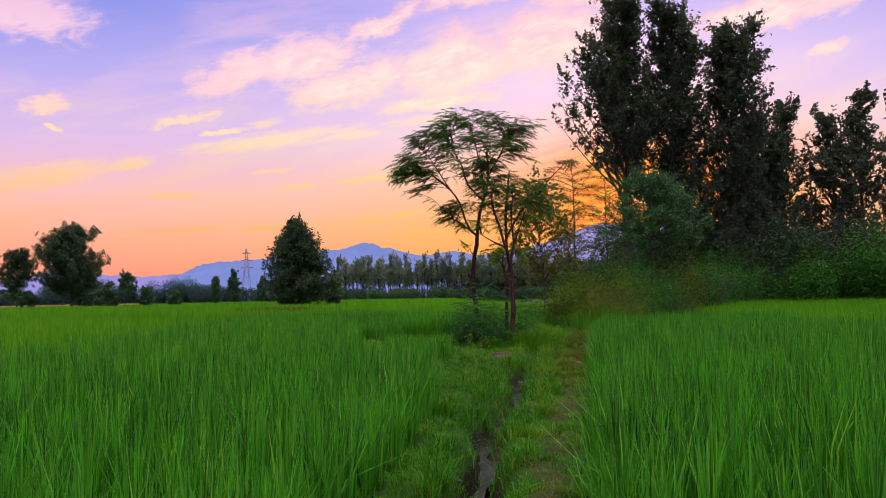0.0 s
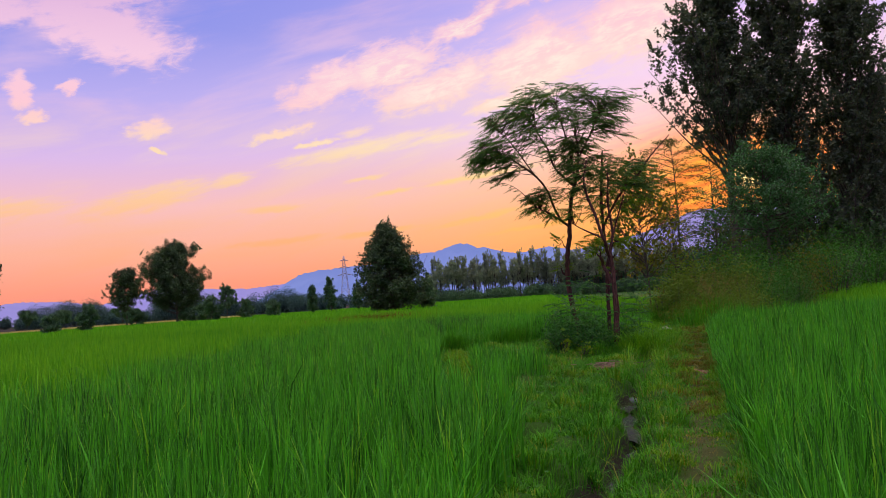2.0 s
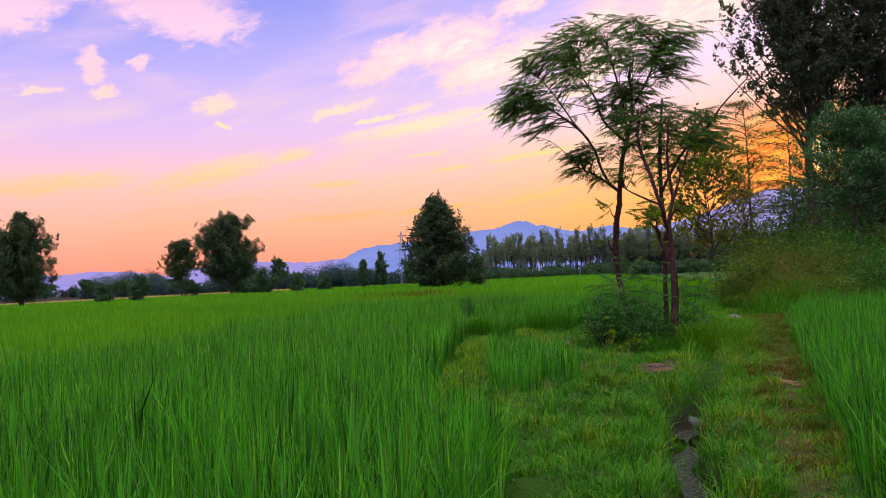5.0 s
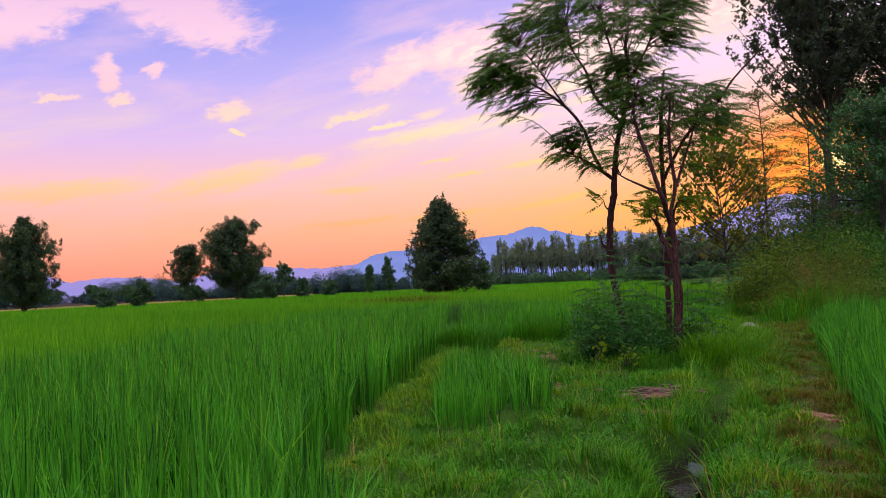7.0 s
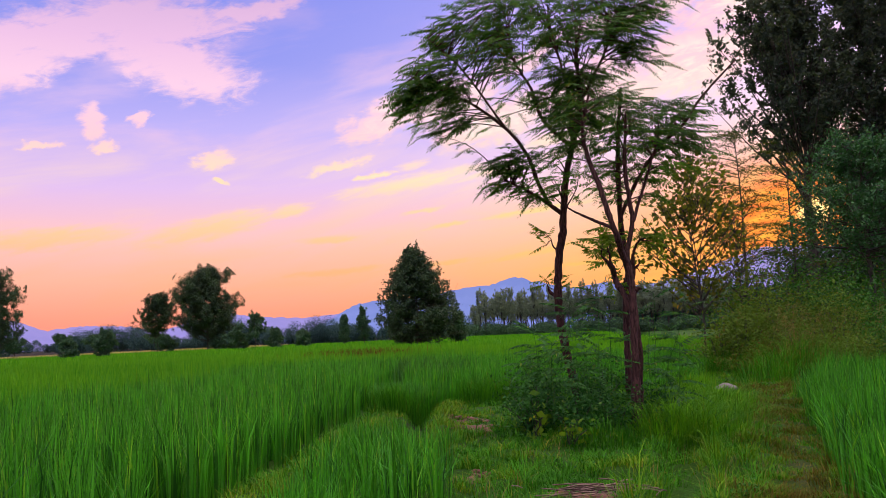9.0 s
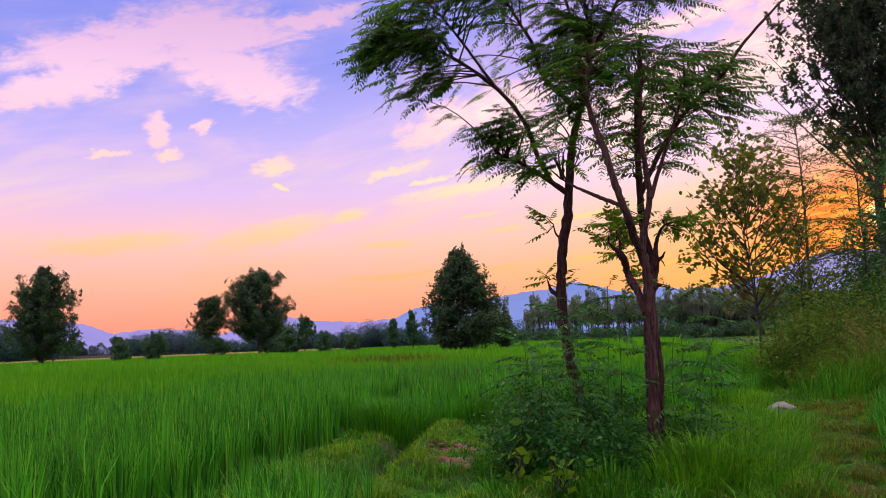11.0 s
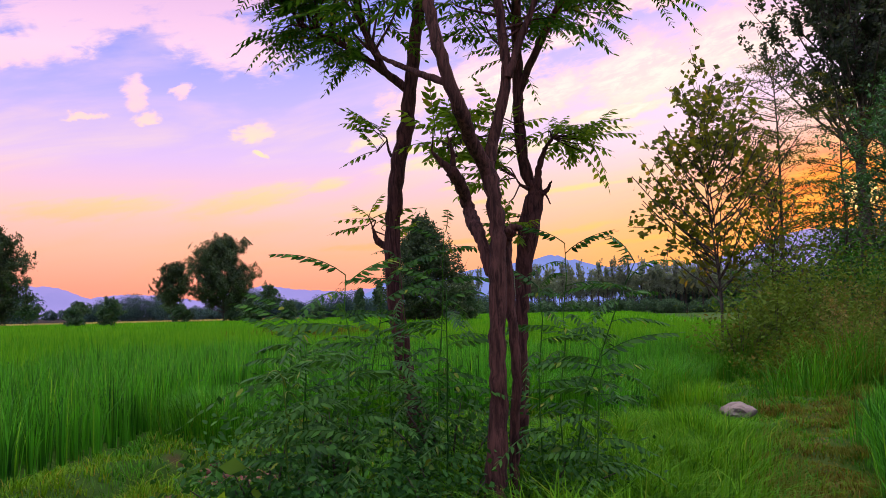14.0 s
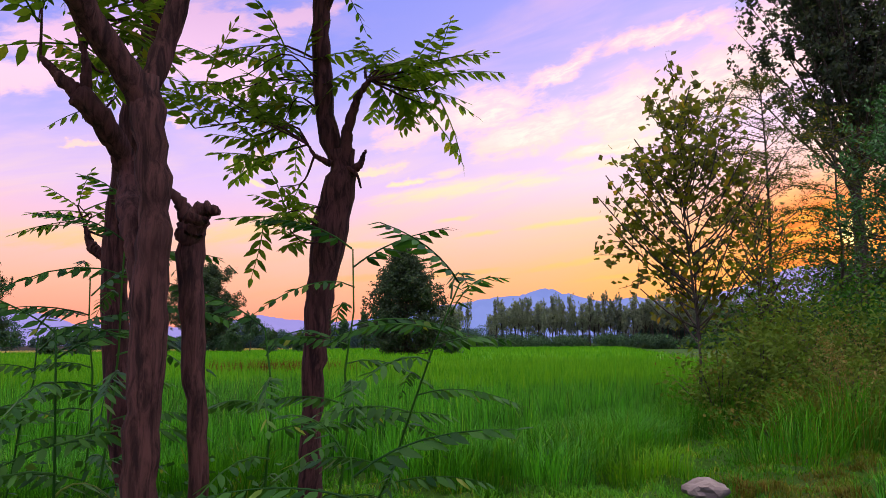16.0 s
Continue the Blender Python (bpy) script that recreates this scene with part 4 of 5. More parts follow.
def pylon(at, h):
    # evening haze is mixed into the steel's violet-grey
    m, n = material("hazed_steel")
    mottle = n.noise(n.add("ShaderNodeTexCoord").outputs["Object"], 0.6, 3)
    finish(n, principled(n, n.mix(mottle, (0.22, 0.20, 0.28), (0.32, 0.30, 0.38)), 0.5, 0.5).outputs[0])
    ob = thing("power_pylon", at, "grey lattice steel power mast far off on the plain", "pylon")
    legs = [[(sx * h * 0.09 * (1 - f) + sx * 0.35 * f, sy * h * 0.09 * (1 - f) + sy * 0.35 * f, h * f) for f in np.linspace(0, 1, 9)] for sx in (-1, 1) for sy in (-1, 1)]
    for leg in legs:
        part("leg", Soup().add(*tube(leg, 0.13, 4)).mesh("leg", m), ob)
    brace = Soup()
    for a, b in ((0, 1), (1, 3), (3, 2), (2, 0)):
        for k in range(8):
            brace.add(*tube([legs[a][k], legs[b][k + 1]], 0.06, 3)).add(*tube([legs[b][k], legs[a][k + 1]], 0.06, 3))
    part("brace", brace.mesh("brace", m), ob)
    for f, w in ((0.62, 5.2), (0.76, 4.2), (0.90, 3.2)):
        arm = Soup().add(*tube([(-w, 0, h * f), (0, 0, h * f + 1.0), (w, 0, h * f)], (0.12, 0.35, 0.12), 4)).add(*tube([(-w, 0, h * f), (w, 0, h * f)], 0.15, 4))
        part("crossarm", arm.mesh("crossarm", m), ob)
    return ob


pylon((-114.7, 592, 0), 37.0)


# ---------------------------------------------------------------- the three trees beside the path
def frond_mesh(name, mat, length, pairs, leaf, droop, seed, slim=0.15, hang=0.0):
    """One compound leaf along +x: a rachis with paired, hanging leaflets."""
    q = np.random.default_rng(seed)
    s = Soup()
    line = np.array([(length * t, 0.03 * length * math.sin(3 * t + seed), -droop * length * t * t) for t in np.linspace(0, 1, 7)])
    s.add(*tube(line, np.linspace(0.004, 0.0015, 7), 3, False))
    for i in range(pairs * 2 + 1):
        t = 1.0 if i == pairs * 2 else 0.16 + 0.8 * (i // 2) / (pairs - 0.5) + q.uniform(-0.01, 0.01)
        p = np.array([np.interp(t, np.linspace(0, 1, 7), line[:, k]) for k in range(3)])
        a = radians(0 if i == pairs * 2 else (1 if i % 2 else -1) * q.uniform(48 - 24 * hang, 72 - 24 * hang))
        d = np.array([math.cos(a), math.sin(a), -q.uniform(0.15, 0.65) - hang * q.uniform(0.4, 1.2)])
        d /= np.linalg.norm(d)
        w = np.cross(d, (0, 0, 1.0))
        w /= np.linalg.norm(w)
        u = np.cross(w, d) * q.uniform(-0.3, 0.3)
        w = w + u
        L = leaf * (0.7 + 0.5 * math.sin(math.pi * min(t, 0.95))) * q.uniform(0.85, 1.15)
        W = L * slim
        c = np.array((0, 0, -0.1 * L))
        s.add([p, p + d * L * 0.3 + w * W, p + d * L * 0.3 - w * W, p + d * L * 0.66 + w * W * 0.85 + c * 0.4, p + d * L * 0.66 - w * W * 0.85 + c * 0.4, p + d * L + c],
              [(0, 2, 1), (1, 2, 4), (1, 4, 3), (3, 4, 5)])
    return s.mesh(name, mat)


FRONDS = [frond_mesh("compound_leaf", CANOPY, 0.33 + 0.03 * i, 9 + i % 3, 0.060, 0.12 + 0.07 * i, 300 + i, 0.16) for i in range(5)]
LOW_FRONDS = [frond_mesh("compound_leaf", LEAF, 0.21 + 0.025 * i, 5 + i % 3, 0.055, 0.08 + 0.05 * i, 310 + i, 0.21, 0.2) for i in range(5)]
MID_FRONDS = [frond_mesh("compound_leaf", MID_LEAF, 0.27 + 0.03 * i, 7 + i % 3, 0.056, 0.14 + 0.08 * i, 340 + i, 0.17) for i in range(5)]
YOUNG = [frond_mesh("compound_leaf", YOUNG_LEAF, 0.34 + 0.05 * i, 9 + i % 2, 0.058, 0.30 + 0.15 * i, 320 + i, 0.17, 0.6) for i in range(4)]


def turned(at, d, roll, size):
    """A pose with +x along d."""
    d = Vector(d).normalized()
    y = Vector((0, 0, 1)).cross(d)
    y = y.normalized() if y.length > 1e-3 else Vector((0, 1, 0))
    m = Matrix((d, y, d.cross(y))).transposed().to_4x4()
    return Matrix.Translation(at) @ m @ Matrix.Rotation(roll, 4, "X") @ Matrix.Scale(size, 4)


def frond_tree(name, base, stems, tips, label, seed, singles=300, trunk_label=""):
    """stems: lines of points with radii along them; tips: ends of leafy twigs, each with the number of leaves it carries."""
    q = np.random.default_rng(seed)
    ob = thing(name, base, label, "tree", "trees beside the path")
    O = np.array(base)
    lines = []
    for i, (pts, radii) in enumerate(stems):
        P = bend(np.array(pts, float) - O, max(8, 6 * len(pts)), q, radii[0] * 0.07)
        rad = np.interp(np.linspace(0, 1, len(P)), np.linspace(0, 1, len(radii)), radii) * (1 + 0.05 * q.normal(size=len(P)))
        if i == 0:
            rad *= 1 + 0.45 * np.exp(-P[:, 2].clip(0) / 0.18)
        lines.append(P)
        part("trunk" if i == 0 else "limb", Soup().add(*tube(P, rad, 14 if i == 0 else 10, True, 0.05, q)).mesh("limb", BARK, True), ob, trunk_label if i == 0 else "")
    joints = np.concatenate([P[len(P) // 3:] for P in lines if P[-1, 2] + O[2] > 3.0])
    knots = np.concatenate(lines)
    knots = knots[knots[:, 2] + O[2] > 1.5]
    axis_xy = np.array(stems[0][0][-1][:2]) - O[:2]
    twigs, spots = Soup(), []
    for c, leaves_here in tips:
        e = np.array(c, float) - O
        low = c[2] < 3.0
        if low:
            s = knots[np.argmin(np.linalg.norm(knots - e, axis=1))]
            e = s + (e - s) * min(1, 0.5 / (np.linalg.norm(e - s) + 1e-6))
        else:
            near = np.argsort(np.linalg.norm(joints - e, axis=1) + 1.1 * np.maximum(0, joints[:, 2] - e[2] + 0.15))[int(q.integers(0, min(6, len(joints))))]
            s = joints[near]
        mid = (s + e) / 2 + q.normal(0, 0.05, 3) + (0, 0, 0.10 * np.linalg.norm(e - s))
        L = bend([s, mid, e], 9)
        twigs.add(*tube(L, np.linspace(0.006 if low else 0.011, 0.0025 if low else 0.003, 9), 4, False))
        out = (e - s) / (np.linalg.norm(e - s) + 1e-6)
        flat = np.array([e[0] - axis_xy[0], e[1] - axis_xy[1], 0])
        flat /= np.linalg.norm(flat) + 0.15
        for j in range(leaves_here):
            t = 1 - 0.62 * j / max(1, leaves_here - 1) if leaves_here > 1 else 1.0
            p = np.array([np.interp(t, np.linspace(0, 1, 9), L[:, k]) for k in range(3)])
            if low:
                d = out * 0.7 + q.normal(0, 0.5, 3) * (1, 1, 0.6) + (0, 0, 0.15)
            else:
                turn = (0.9 if j % 2 else -0.9) * (j > 0) + q.normal(0, 0.25)
                h = flat * 0.8 + out * (0.4, 0.4, 0.15)
                d = np.array([h[0] * math.cos(turn) - h[1] * math.sin(turn), h[0] * math.sin(turn) + h[1] * math.cos(turn), h[2] - 0.06 + q.normal(0, 0.10)])
            spots.append((p, d, q.uniform(-0.35, 0.35), q.uniform(0.75, 1.2)))
    tagged(part("twiggery", twigs.mesh("twiggery", BARK), ob), kind="stuff")
    spots.sort(key=lambda s: s[0][2])
    rest = Soup()
    data = [(np.array([v.co for v in me.vertices]), np.array([p.vertices[:] for p in me.polygons])) for me in FRONDS]
    for i, (p, d, roll, size) in enumerate(spots):
        m = turned(p, d, roll, size)
        if i < singles:
            # the leaf colour darkens with height, from lit fronds to silhouetted crown
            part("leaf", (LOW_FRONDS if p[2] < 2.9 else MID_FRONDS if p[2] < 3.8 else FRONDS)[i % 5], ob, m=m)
        else:
            V, F = data[i % 5]
            M = np.array(m)
            rest.add(V @ M[:3, :3].T + M[:3, 3], F)
    if rest.n:
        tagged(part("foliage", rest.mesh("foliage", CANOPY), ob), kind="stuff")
    return ob


def cluster(c, r, n, leaves_each, seed):
    """Twig ends spread through a rounded space."""
    q = np.random.default_rng(seed)
    v = q.normal(size=(n, 3))
    v = v / np.linalg.norm(v, axis=1)[:, None] * q.uniform(0.25, 1.0, (n, 1)) ** 0.5
    return [(tuple(np.array(c) + w * r), leaves_each) for w in v]


def umbrella(c, reach, top, droop, n, leaves_each, seed, tilt=0.0, hole=0.0):
    """Twig ends over a domed, layered crown whose rim hangs down."""
    q = np.random.default_rng(seed)
    ends = []
    for i in range(n):
        u, a = math.sqrt(q.uniform(hole, 1.0)), i * 2.39996
        x, y = reach[0] * u * math.cos(a), reach[1] * u * math.sin(a)
        z = top + tilt * x - droop * u ** 2.4 - abs(q.normal(0, 0.22)) - (0.55 if i % 3 == 0 else 0.0) * (1 - 0.5 * u)
        ends.append(((c[0] + x, c[1] + y, z), leaves_each))
    return ends


BARK_NOTE = "rough reddish-brown bark"
# the rear left one, with the wide umbrella crown
frond_tree("pinnate_tree", (2.38, 24.3, 0.1), [
    ([(2.42, 24.3, -0.1), (2.31, 24.3, 0.55), (2.21, 24.3, 1.0), (2.14, 24.3, 1.5), (2.115, 24.3, 1.95), (2.14, 24.3, 2.3), (2.18, 24.3, 2.6), (2.24, 24.32, 2.9), (2.28, 24.35, 3.3), (2.36, 24.35, 3.85), (2.5, 24.35, 4.34), (2.62, 24.35, 4.85), (2.6, 24.4, 5.7)],
     (0.068, 0.064, 0.062, 0.058, 0.06, 0.05, 0.042, 0.032, 0.02)),
    ([(2.24, 24.33, 3.2), (2.08, 24.35, 3.34), (1.86, 24.3, 3.5), (1.66, 24.25, 3.62), (1.4, 24.2, 3.75)], (0.036, 0.026, 0.010)),
    ([(2.06, 24.35, 3.36), (1.91, 24.35, 3.7), (1.78, 24.3, 4.11), (1.5, 24.1, 4.5), (1.05, 23.9, 4.85), (0.55, 23.7, 5.1), (0.1, 23.5, 5.3)], (0.034, 0.024, 0.009)),
    ([(1.45, 24.05, 4.55), (0.9, 23.7, 5.35), (0.4, 23.5, 5.85)], (0.02, 0.008)),
    ([(2.48, 24.35, 4.2), (2.03, 24.6, 4.76), (1.87, 24.7, 5.31), (1.4, 24.8, 6.2)], (0.036, 0.024, 0.012)),
    ([(2.5, 24.35, 4.34), (2.48, 24.8, 5.09), (2.37, 25.0, 5.8), (2.2, 25.1, 6.6)], (0.036, 0.024, 0.012)),
    ([(2.6, 24.45, 4.9), (3.0, 24.4, 5.6), (3.4, 24.3, 6.4)], (0.028, 0.012)),
    ([(2.11, 24.3, 1.93), (2.05, 24.29, 1.965), (2.0, 24.28, 2.01), (1.97, 24.27, 2.11)], (0.036, 0.026, 0.008)),
    ([(2.17, 24.3, 2.62), (2.09, 24.38, 2.70), (2.06, 24.4, 2.83)], (0.018, 0.006)),
], umbrella((1.85, 24.2, 0), (1.95, 1.6), 7.0, 1.5, 170, 7, 51, 0.16, 0.0)
    + cluster((0.5, 23.6, 4.9), (0.62, 0.55, 0.65), 36, 9, 52) + cluster((1.65, 24.2, 3.85), (0.6, 0.5, 0.5), 30, 7, 53) + cluster((2.6, 24.3, 5.1), (0.7, 0.6, 0.6), 36, 9, 54)
    + cluster((3.6, 24.3, 6.2), (0.55, 0.6, 0.8), 22, 7, 55) + cluster((2.0, 24.3, 2.85), (0.15, 0.15, 0.1), 3, 3, 56) + cluster((1.98, 24.25, 2.08), (0.1, 0.12, 0.08), 3, 4, 57),
    "slender tree with flat crown of feathery leaves", 11, trunk_label=BARK_NOTE)
# the front one, forked, with a broken arm and a dead stump stem behind it
frond_tree("pinnate_tree", (3.06, 22.92, 0.15), [
    ([(3.05, 22.90, -0.1), (3.06, 22.92, 0.47), (3.085, 22.92, 0.98), (3.085, 22.92, 1.3), (3.095, 22.92, 1.65), (3.10, 22.92, 1.88), (3.085, 22.92, 2.08), (3.045, 22.92, 2.32)],
     (0.060, 0.058, 0.060, 0.052, 0.050, 0.050, 0.048, 0.050)),
    ([(3.06, 22.92, 2.24), (2.99, 22.81, 2.40), (2.957, 22.70, 2.5), (2.93, 22.63, 2.6), (2.88, 22.6, 2.75), (2.80, 22.62, 3.05), (2.73, 22.7, 3.35), (2.62, 22.85, 3.75), (2.58, 23.05, 4.2), (2.70, 23.2, 4.7)], (0.044, 0.038, 0.034, 0.026, 0.016)),
    ([(3.05, 22.93, 2.26), (3.085, 23.0, 2.5), (3.14, 23.0, 2.7), (3.17, 23.0, 2.88), (3.15, 23.0, 3.15), (3.12, 23.05, 3.6), (3.18, 23.1, 4.3)], (0.036, 0.031, 0.028, 0.016)),
    ([(3.18, 22.97, 2.84), (3.27, 23.0, 3.1), (3.42, 23.05, 3.5), (3.6, 23.1, 4.0)], (0.025, 0.012)),
    ([(3.06, 22.97, 1.66), (2.985, 23.0, 1.89), (2.93, 23.08, 2.0), (2.895, 23.1, 2.1), (2.875, 23.02, 2.2), (2.82, 22.95, 2.29)], (0.040, 0.036, 0.046, 0.036, 0.040)),
    ([(2.84, 22.96, 2.27), (2.78, 22.93, 2.33), (2.72, 22.9, 2.40)], (0.032, 0.008)),
    ([(2.83, 22.96, 2.28), (2.84, 22.95, 2.38), (2.82, 22.94, 2.47)], (0.022, 0.006)),
    ([(2.89, 22.62, 2.72), (2.70, 22.8, 2.84), (2.45, 23.0, 3.0), (2.25, 23.2, 3.16)], (0.024, 0.018, 0.008)),
    ([(3.14, 23.14, -0.05), (3.15, 23.12, 0.6), (3.175, 23.1, 1.1), (3.145, 23.1, 1.45), (3.13, 23.1, 1.7), (3.13, 23.1, 1.92)], (0.036, 0.031, 0.030, 0.044)),
    ([(3.12, 23.09, 1.86), (3.17, 23.06, 1.93), (3.24, 23.05, 1.93)], (0.046, 0.036, 0.010)),
    ([(3.13, 23.1, 1.88), (3.10, 23.07, 1.97), (3.05, 23.06, 2.02)], (0.036, 0.008)),
], cluster((2.9, 23.2, 4.2), (0.85, 0.7, 0.75), 46, 6, 61) + cluster((2.3, 23.3, 3.6), (0.45, 0.4, 0.3), 9, 5, 62) + cluster((2.80, 23.0, 2.50), (0.18, 0.2, 0.17), 9, 4, 63)
    + cluster((3.5, 23.1, 3.5), (0.3, 0.3, 0.3), 7, 5, 64) + cluster((3.0, 23.0, 3.5), (0.5, 0.35, 0.35), 6, 4, 65),
    "forked tree with reddish bark and a broken arm", 12, trunk_label=BARK_NOTE)
# the rear right one, knobbed, with a long bare limb
frond_tree("pinnate_tree", (3.08, 24.32, 0.1), [
    ([(3.06, 24.32, -0.1), (3.09, 24.32, 0.7), (3.10, 24.32, 1.2), (3.12, 24.32, 1.6), (3.16, 24.32, 1.95), (3.21, 24.32, 2.2), (3.235, 24.32, 2.32), (3.23, 24.32, 2.42)], (0.052, 0.050, 0.050, 0.048, 0.050, 0.062, 0.078, 0.06)),
    ([(3.225, 24.32, 2.34), (3.16, 24.32, 2.52), (3.135, 24.32, 2.7), (3.125, 24.32, 2.95), (3.12, 24.32, 3.4), (3.15, 24.3, 4.2), (3.25, 24.3, 5.1)], (0.046, 0.042, 0.040, 0.032, 0.018)),
    ([(3.25, 24.3, 2.36), (3.27, 24.28, 2.5), (3.32, 24.26, 2.64), (3.38, 24.24, 2.72)], (0.034, 0.022, 0.012)),
    ([(3.27, 24.3, 2.30), (3.33, 24.27, 2.34), (3.36, 24.25, 2.40)], (0.026, 0.006)),
    ([(3.27, 24.28, 2.33), (3.32, 24.25, 2.29), (3.35, 24.22, 2.22)], (0.010, 0.004)),
    ([(3.19, 24.28, 2.35), (3.13, 24.24, 2.38), (3.10, 24.22, 2.43)], (0.018, 0.005)),
    ([(3.13, 24.32, 3.1), (3.28, 24.25, 3.41), (3.51, 24.2, 3.8), (3.79, 24.2, 4.13), (4.14, 24.2, 4.44), (4.43, 24.2, 4.83), (4.95, 24.2, 5.35)], (0.032, 0.024, 0.012)),
], cluster((3.55, 24.3, 2.72), (0.26, 0.24, 0.10), 12, 4, 71) + cluster((2.8, 24.2, 2.62), (0.34, 0.3, 0.34), 15, 4, 72) + cluster((3.05, 24.1, 2.15), (0.2, 0.2, 0.2), 5, 3, 73)
    + cluster((3.7, 24.25, 4.25), (0.85, 0.75, 0.75), 50, 6, 74) + cluster((3.1, 24.2, 3.8), (0.35, 0.3, 0.3), 6, 5, 76),
    "knobbed slim tree with one long bare limb", 13, trunk_label=BARK_NOTE)


# ---------------------------------------------------------------- saplings and weeds round their feet
def sapling(base, h, seed, lean=(0, 0), n=9, label="young sapling with feathery green leaves"):
    q = np.random.default_rng(seed)
    ob = thing("sapling", base, label, "sapling", "saplings under the trees")
    P = bend([(0, 0, -0.05), (lean[0] * 0.3, lean[1] * 0.3, h * 0.5), (lean[0], lean[1], h)], 9, q, 0.01)
    part("stem", Soup().add(*tube(P, np.linspace(0.007, 0.003, 9), 5)).mesh("stem", SHRUB, True), ob)
    n = n * 3 // 2
    for i in range(n):
        t = 0.2 + 0.8 * (i / (n - 1)) ** 0.8
        p = [np.interp(t, np.linspace(0, 1, 9), P[:, k]) for k in range(3)]
        a = i * 2.4 + q.uniform(-0.4, 0.4)
        part("leaf", YOUNG[i % 4], ob, m=turned(p, (math.cos(a), math.sin(a), 0.35 + 0.5 * (t > 0.93)), q.uniform(-0.3, 0.3), q.uniform(0.8, 1.2)))
    return ob


q = np.random.default_rng(31)
for i, (x, y, h, n) in enumerate(((2.32, 22.52, 1.55, 12), (1.95, 22.75, 1.15, 9), (2.62, 23.45, 1.8, 13), (3.40, 23.70, 1.75, 12), (1.75, 22.95, 1.2, 9), (2.05, 23.6, 1.45, 10), (2.0, 22.4, 1.0, 8), (2.75, 23.05, 1.45, 9),
                                  (3.62, 23.05, 1.15, 10), (2.3, 23.9, 1.6, 10), (1.6, 23.6, 1.0, 8), (3.3, 23.35, 1.45, 9), (2.45, 22.95, 1.25, 9), (1.85, 23.2, 1.3, 9))):
    sapling((x, y, float(ground_z(x, y))), h, 400 + i, (q.normal(0, 0.08), q.normal(0, 0.06)), n)
sapling((3.45, 23.55, float(ground_z(3.45, 23.55))), 1.62, 430, (0.46, -0.08), 14, "arching young sapling with drooping leaf tips")


def shrub(name, at, size, n, leaf, mat, label, seed, stems=9, slim=0.6, category="shrub", lift=0.0):
    """A bush: thin stems from the ground, leaves about their ends."""
    q = np.random.default_rng(seed)
    ob = thing(name, (at[0], at[1], float(ground_z(at[0], at[1])) if len(at) < 3 else at[2]), label, category)
    wood, P = Soup(), []
    for s in range(stems):
        a, f = q.uniform(0, 6.28), math.sqrt(q.uniform(0, 1))
        e = np.array([size[0] * f * math.cos(a), size[1] * f * math.sin(a), size[2] * (1 - 0.45 * f * f) * q.uniform(0.75, 1.0)])
        L = bend([(e[0] * 0.15, e[1] * 0.15, -0.05), (e[0] * 0.5, e[1] * 0.5, e[2] * 0.55), e], 6)
        wood.add(*tube(L, np.linspace(0.010 + 0.006 * size[2], 0.003, 6), 4, False))
        k = n // stems
        t = q.uniform(lift, 1.05, k) ** 0.8
        pts = np.stack([np.interp(t, np.linspace(0, 1, 6), L[:, j]) for j in range(3)], 1)
        P.append(pts + q.normal(0, 0.16, (k, 3)) * np.array(size) * (0.5 + t[:, None]))
    tagged(part("brushwood", wood.mesh("brushwood", BARK_FAR), ob), kind="stuff")
    P = np.concatenate(P)
    P[:, 2] = np.abs(P[:, 2])
    part("crown", mesh_of("crown", *leaves(P, leaf, q, 0.5, slim), mat), ob)
    return ob


for i, (x, y, sx, sy, sz, n) in enumerate(((1.75, 22.7, 0.5, 0.6, 0.75, 900), (2.3, 22.4, 0.6, 0.5, 0.55, 1000), (2.75, 22.9, 0.6, 0.6, 0.55, 900), (1.9, 23.6, 0.6, 0.7, 0.8, 900), (2.6, 23.9, 0.7, 0.6, 0.7, 900), (3.3, 23.6, 0.6, 0.6, 0.5, 700))):
    shrub("weed_bush", (x, y), (sx, sy, sz), 2 * n, 0.052, UNDER, "low dark green weeds below the trees", 500 + i)
shrub("broadleaf_weed", (1.78, 22.15), (0.22, 0.2, 0.5), 30, 0.11, LEAF, "weed with big pale heart-shaped leaves", 520, 6, 0.85, "weed", 0.4)
shrub("broadleaf_weed", (2.15, 21.75), (0.25, 0.2, 0.35), 30, 0.09, LEAF, "weed with big pale heart-shaped leaves", 521, 6, 0.85, "weed", 0.4)


def grass_bunch(name, at, r, n, h, w, fan, mat, label, seed):
    q = np.random.default_rng(seed)
    a = q.uniform(0, 6.28, n)
    d = r * np.sqrt(q.uniform(0, 1, n))
    x, y = at[0] + d * np.cos(a), at[1] + d * np.sin(a)
    tall = h * q.uniform(0.55, 1.15, n)
    V, F = blades(np.stack([x, y, ground_z(x, y) - 0.02], 1), tall, w * q.uniform(0.6, 1.3, n), a + q.normal(0, 0.6, n), tall * np.abs(q.normal(fan, fan * 0.6, n)))
    V = V - (at[0], at[1], 0)
    ob = new(name, mesh_of(name, V, F, mat))
    ob.location = (at[0], at[1], 0)
    return tagged(ob, label, "grass", kind="stuff")


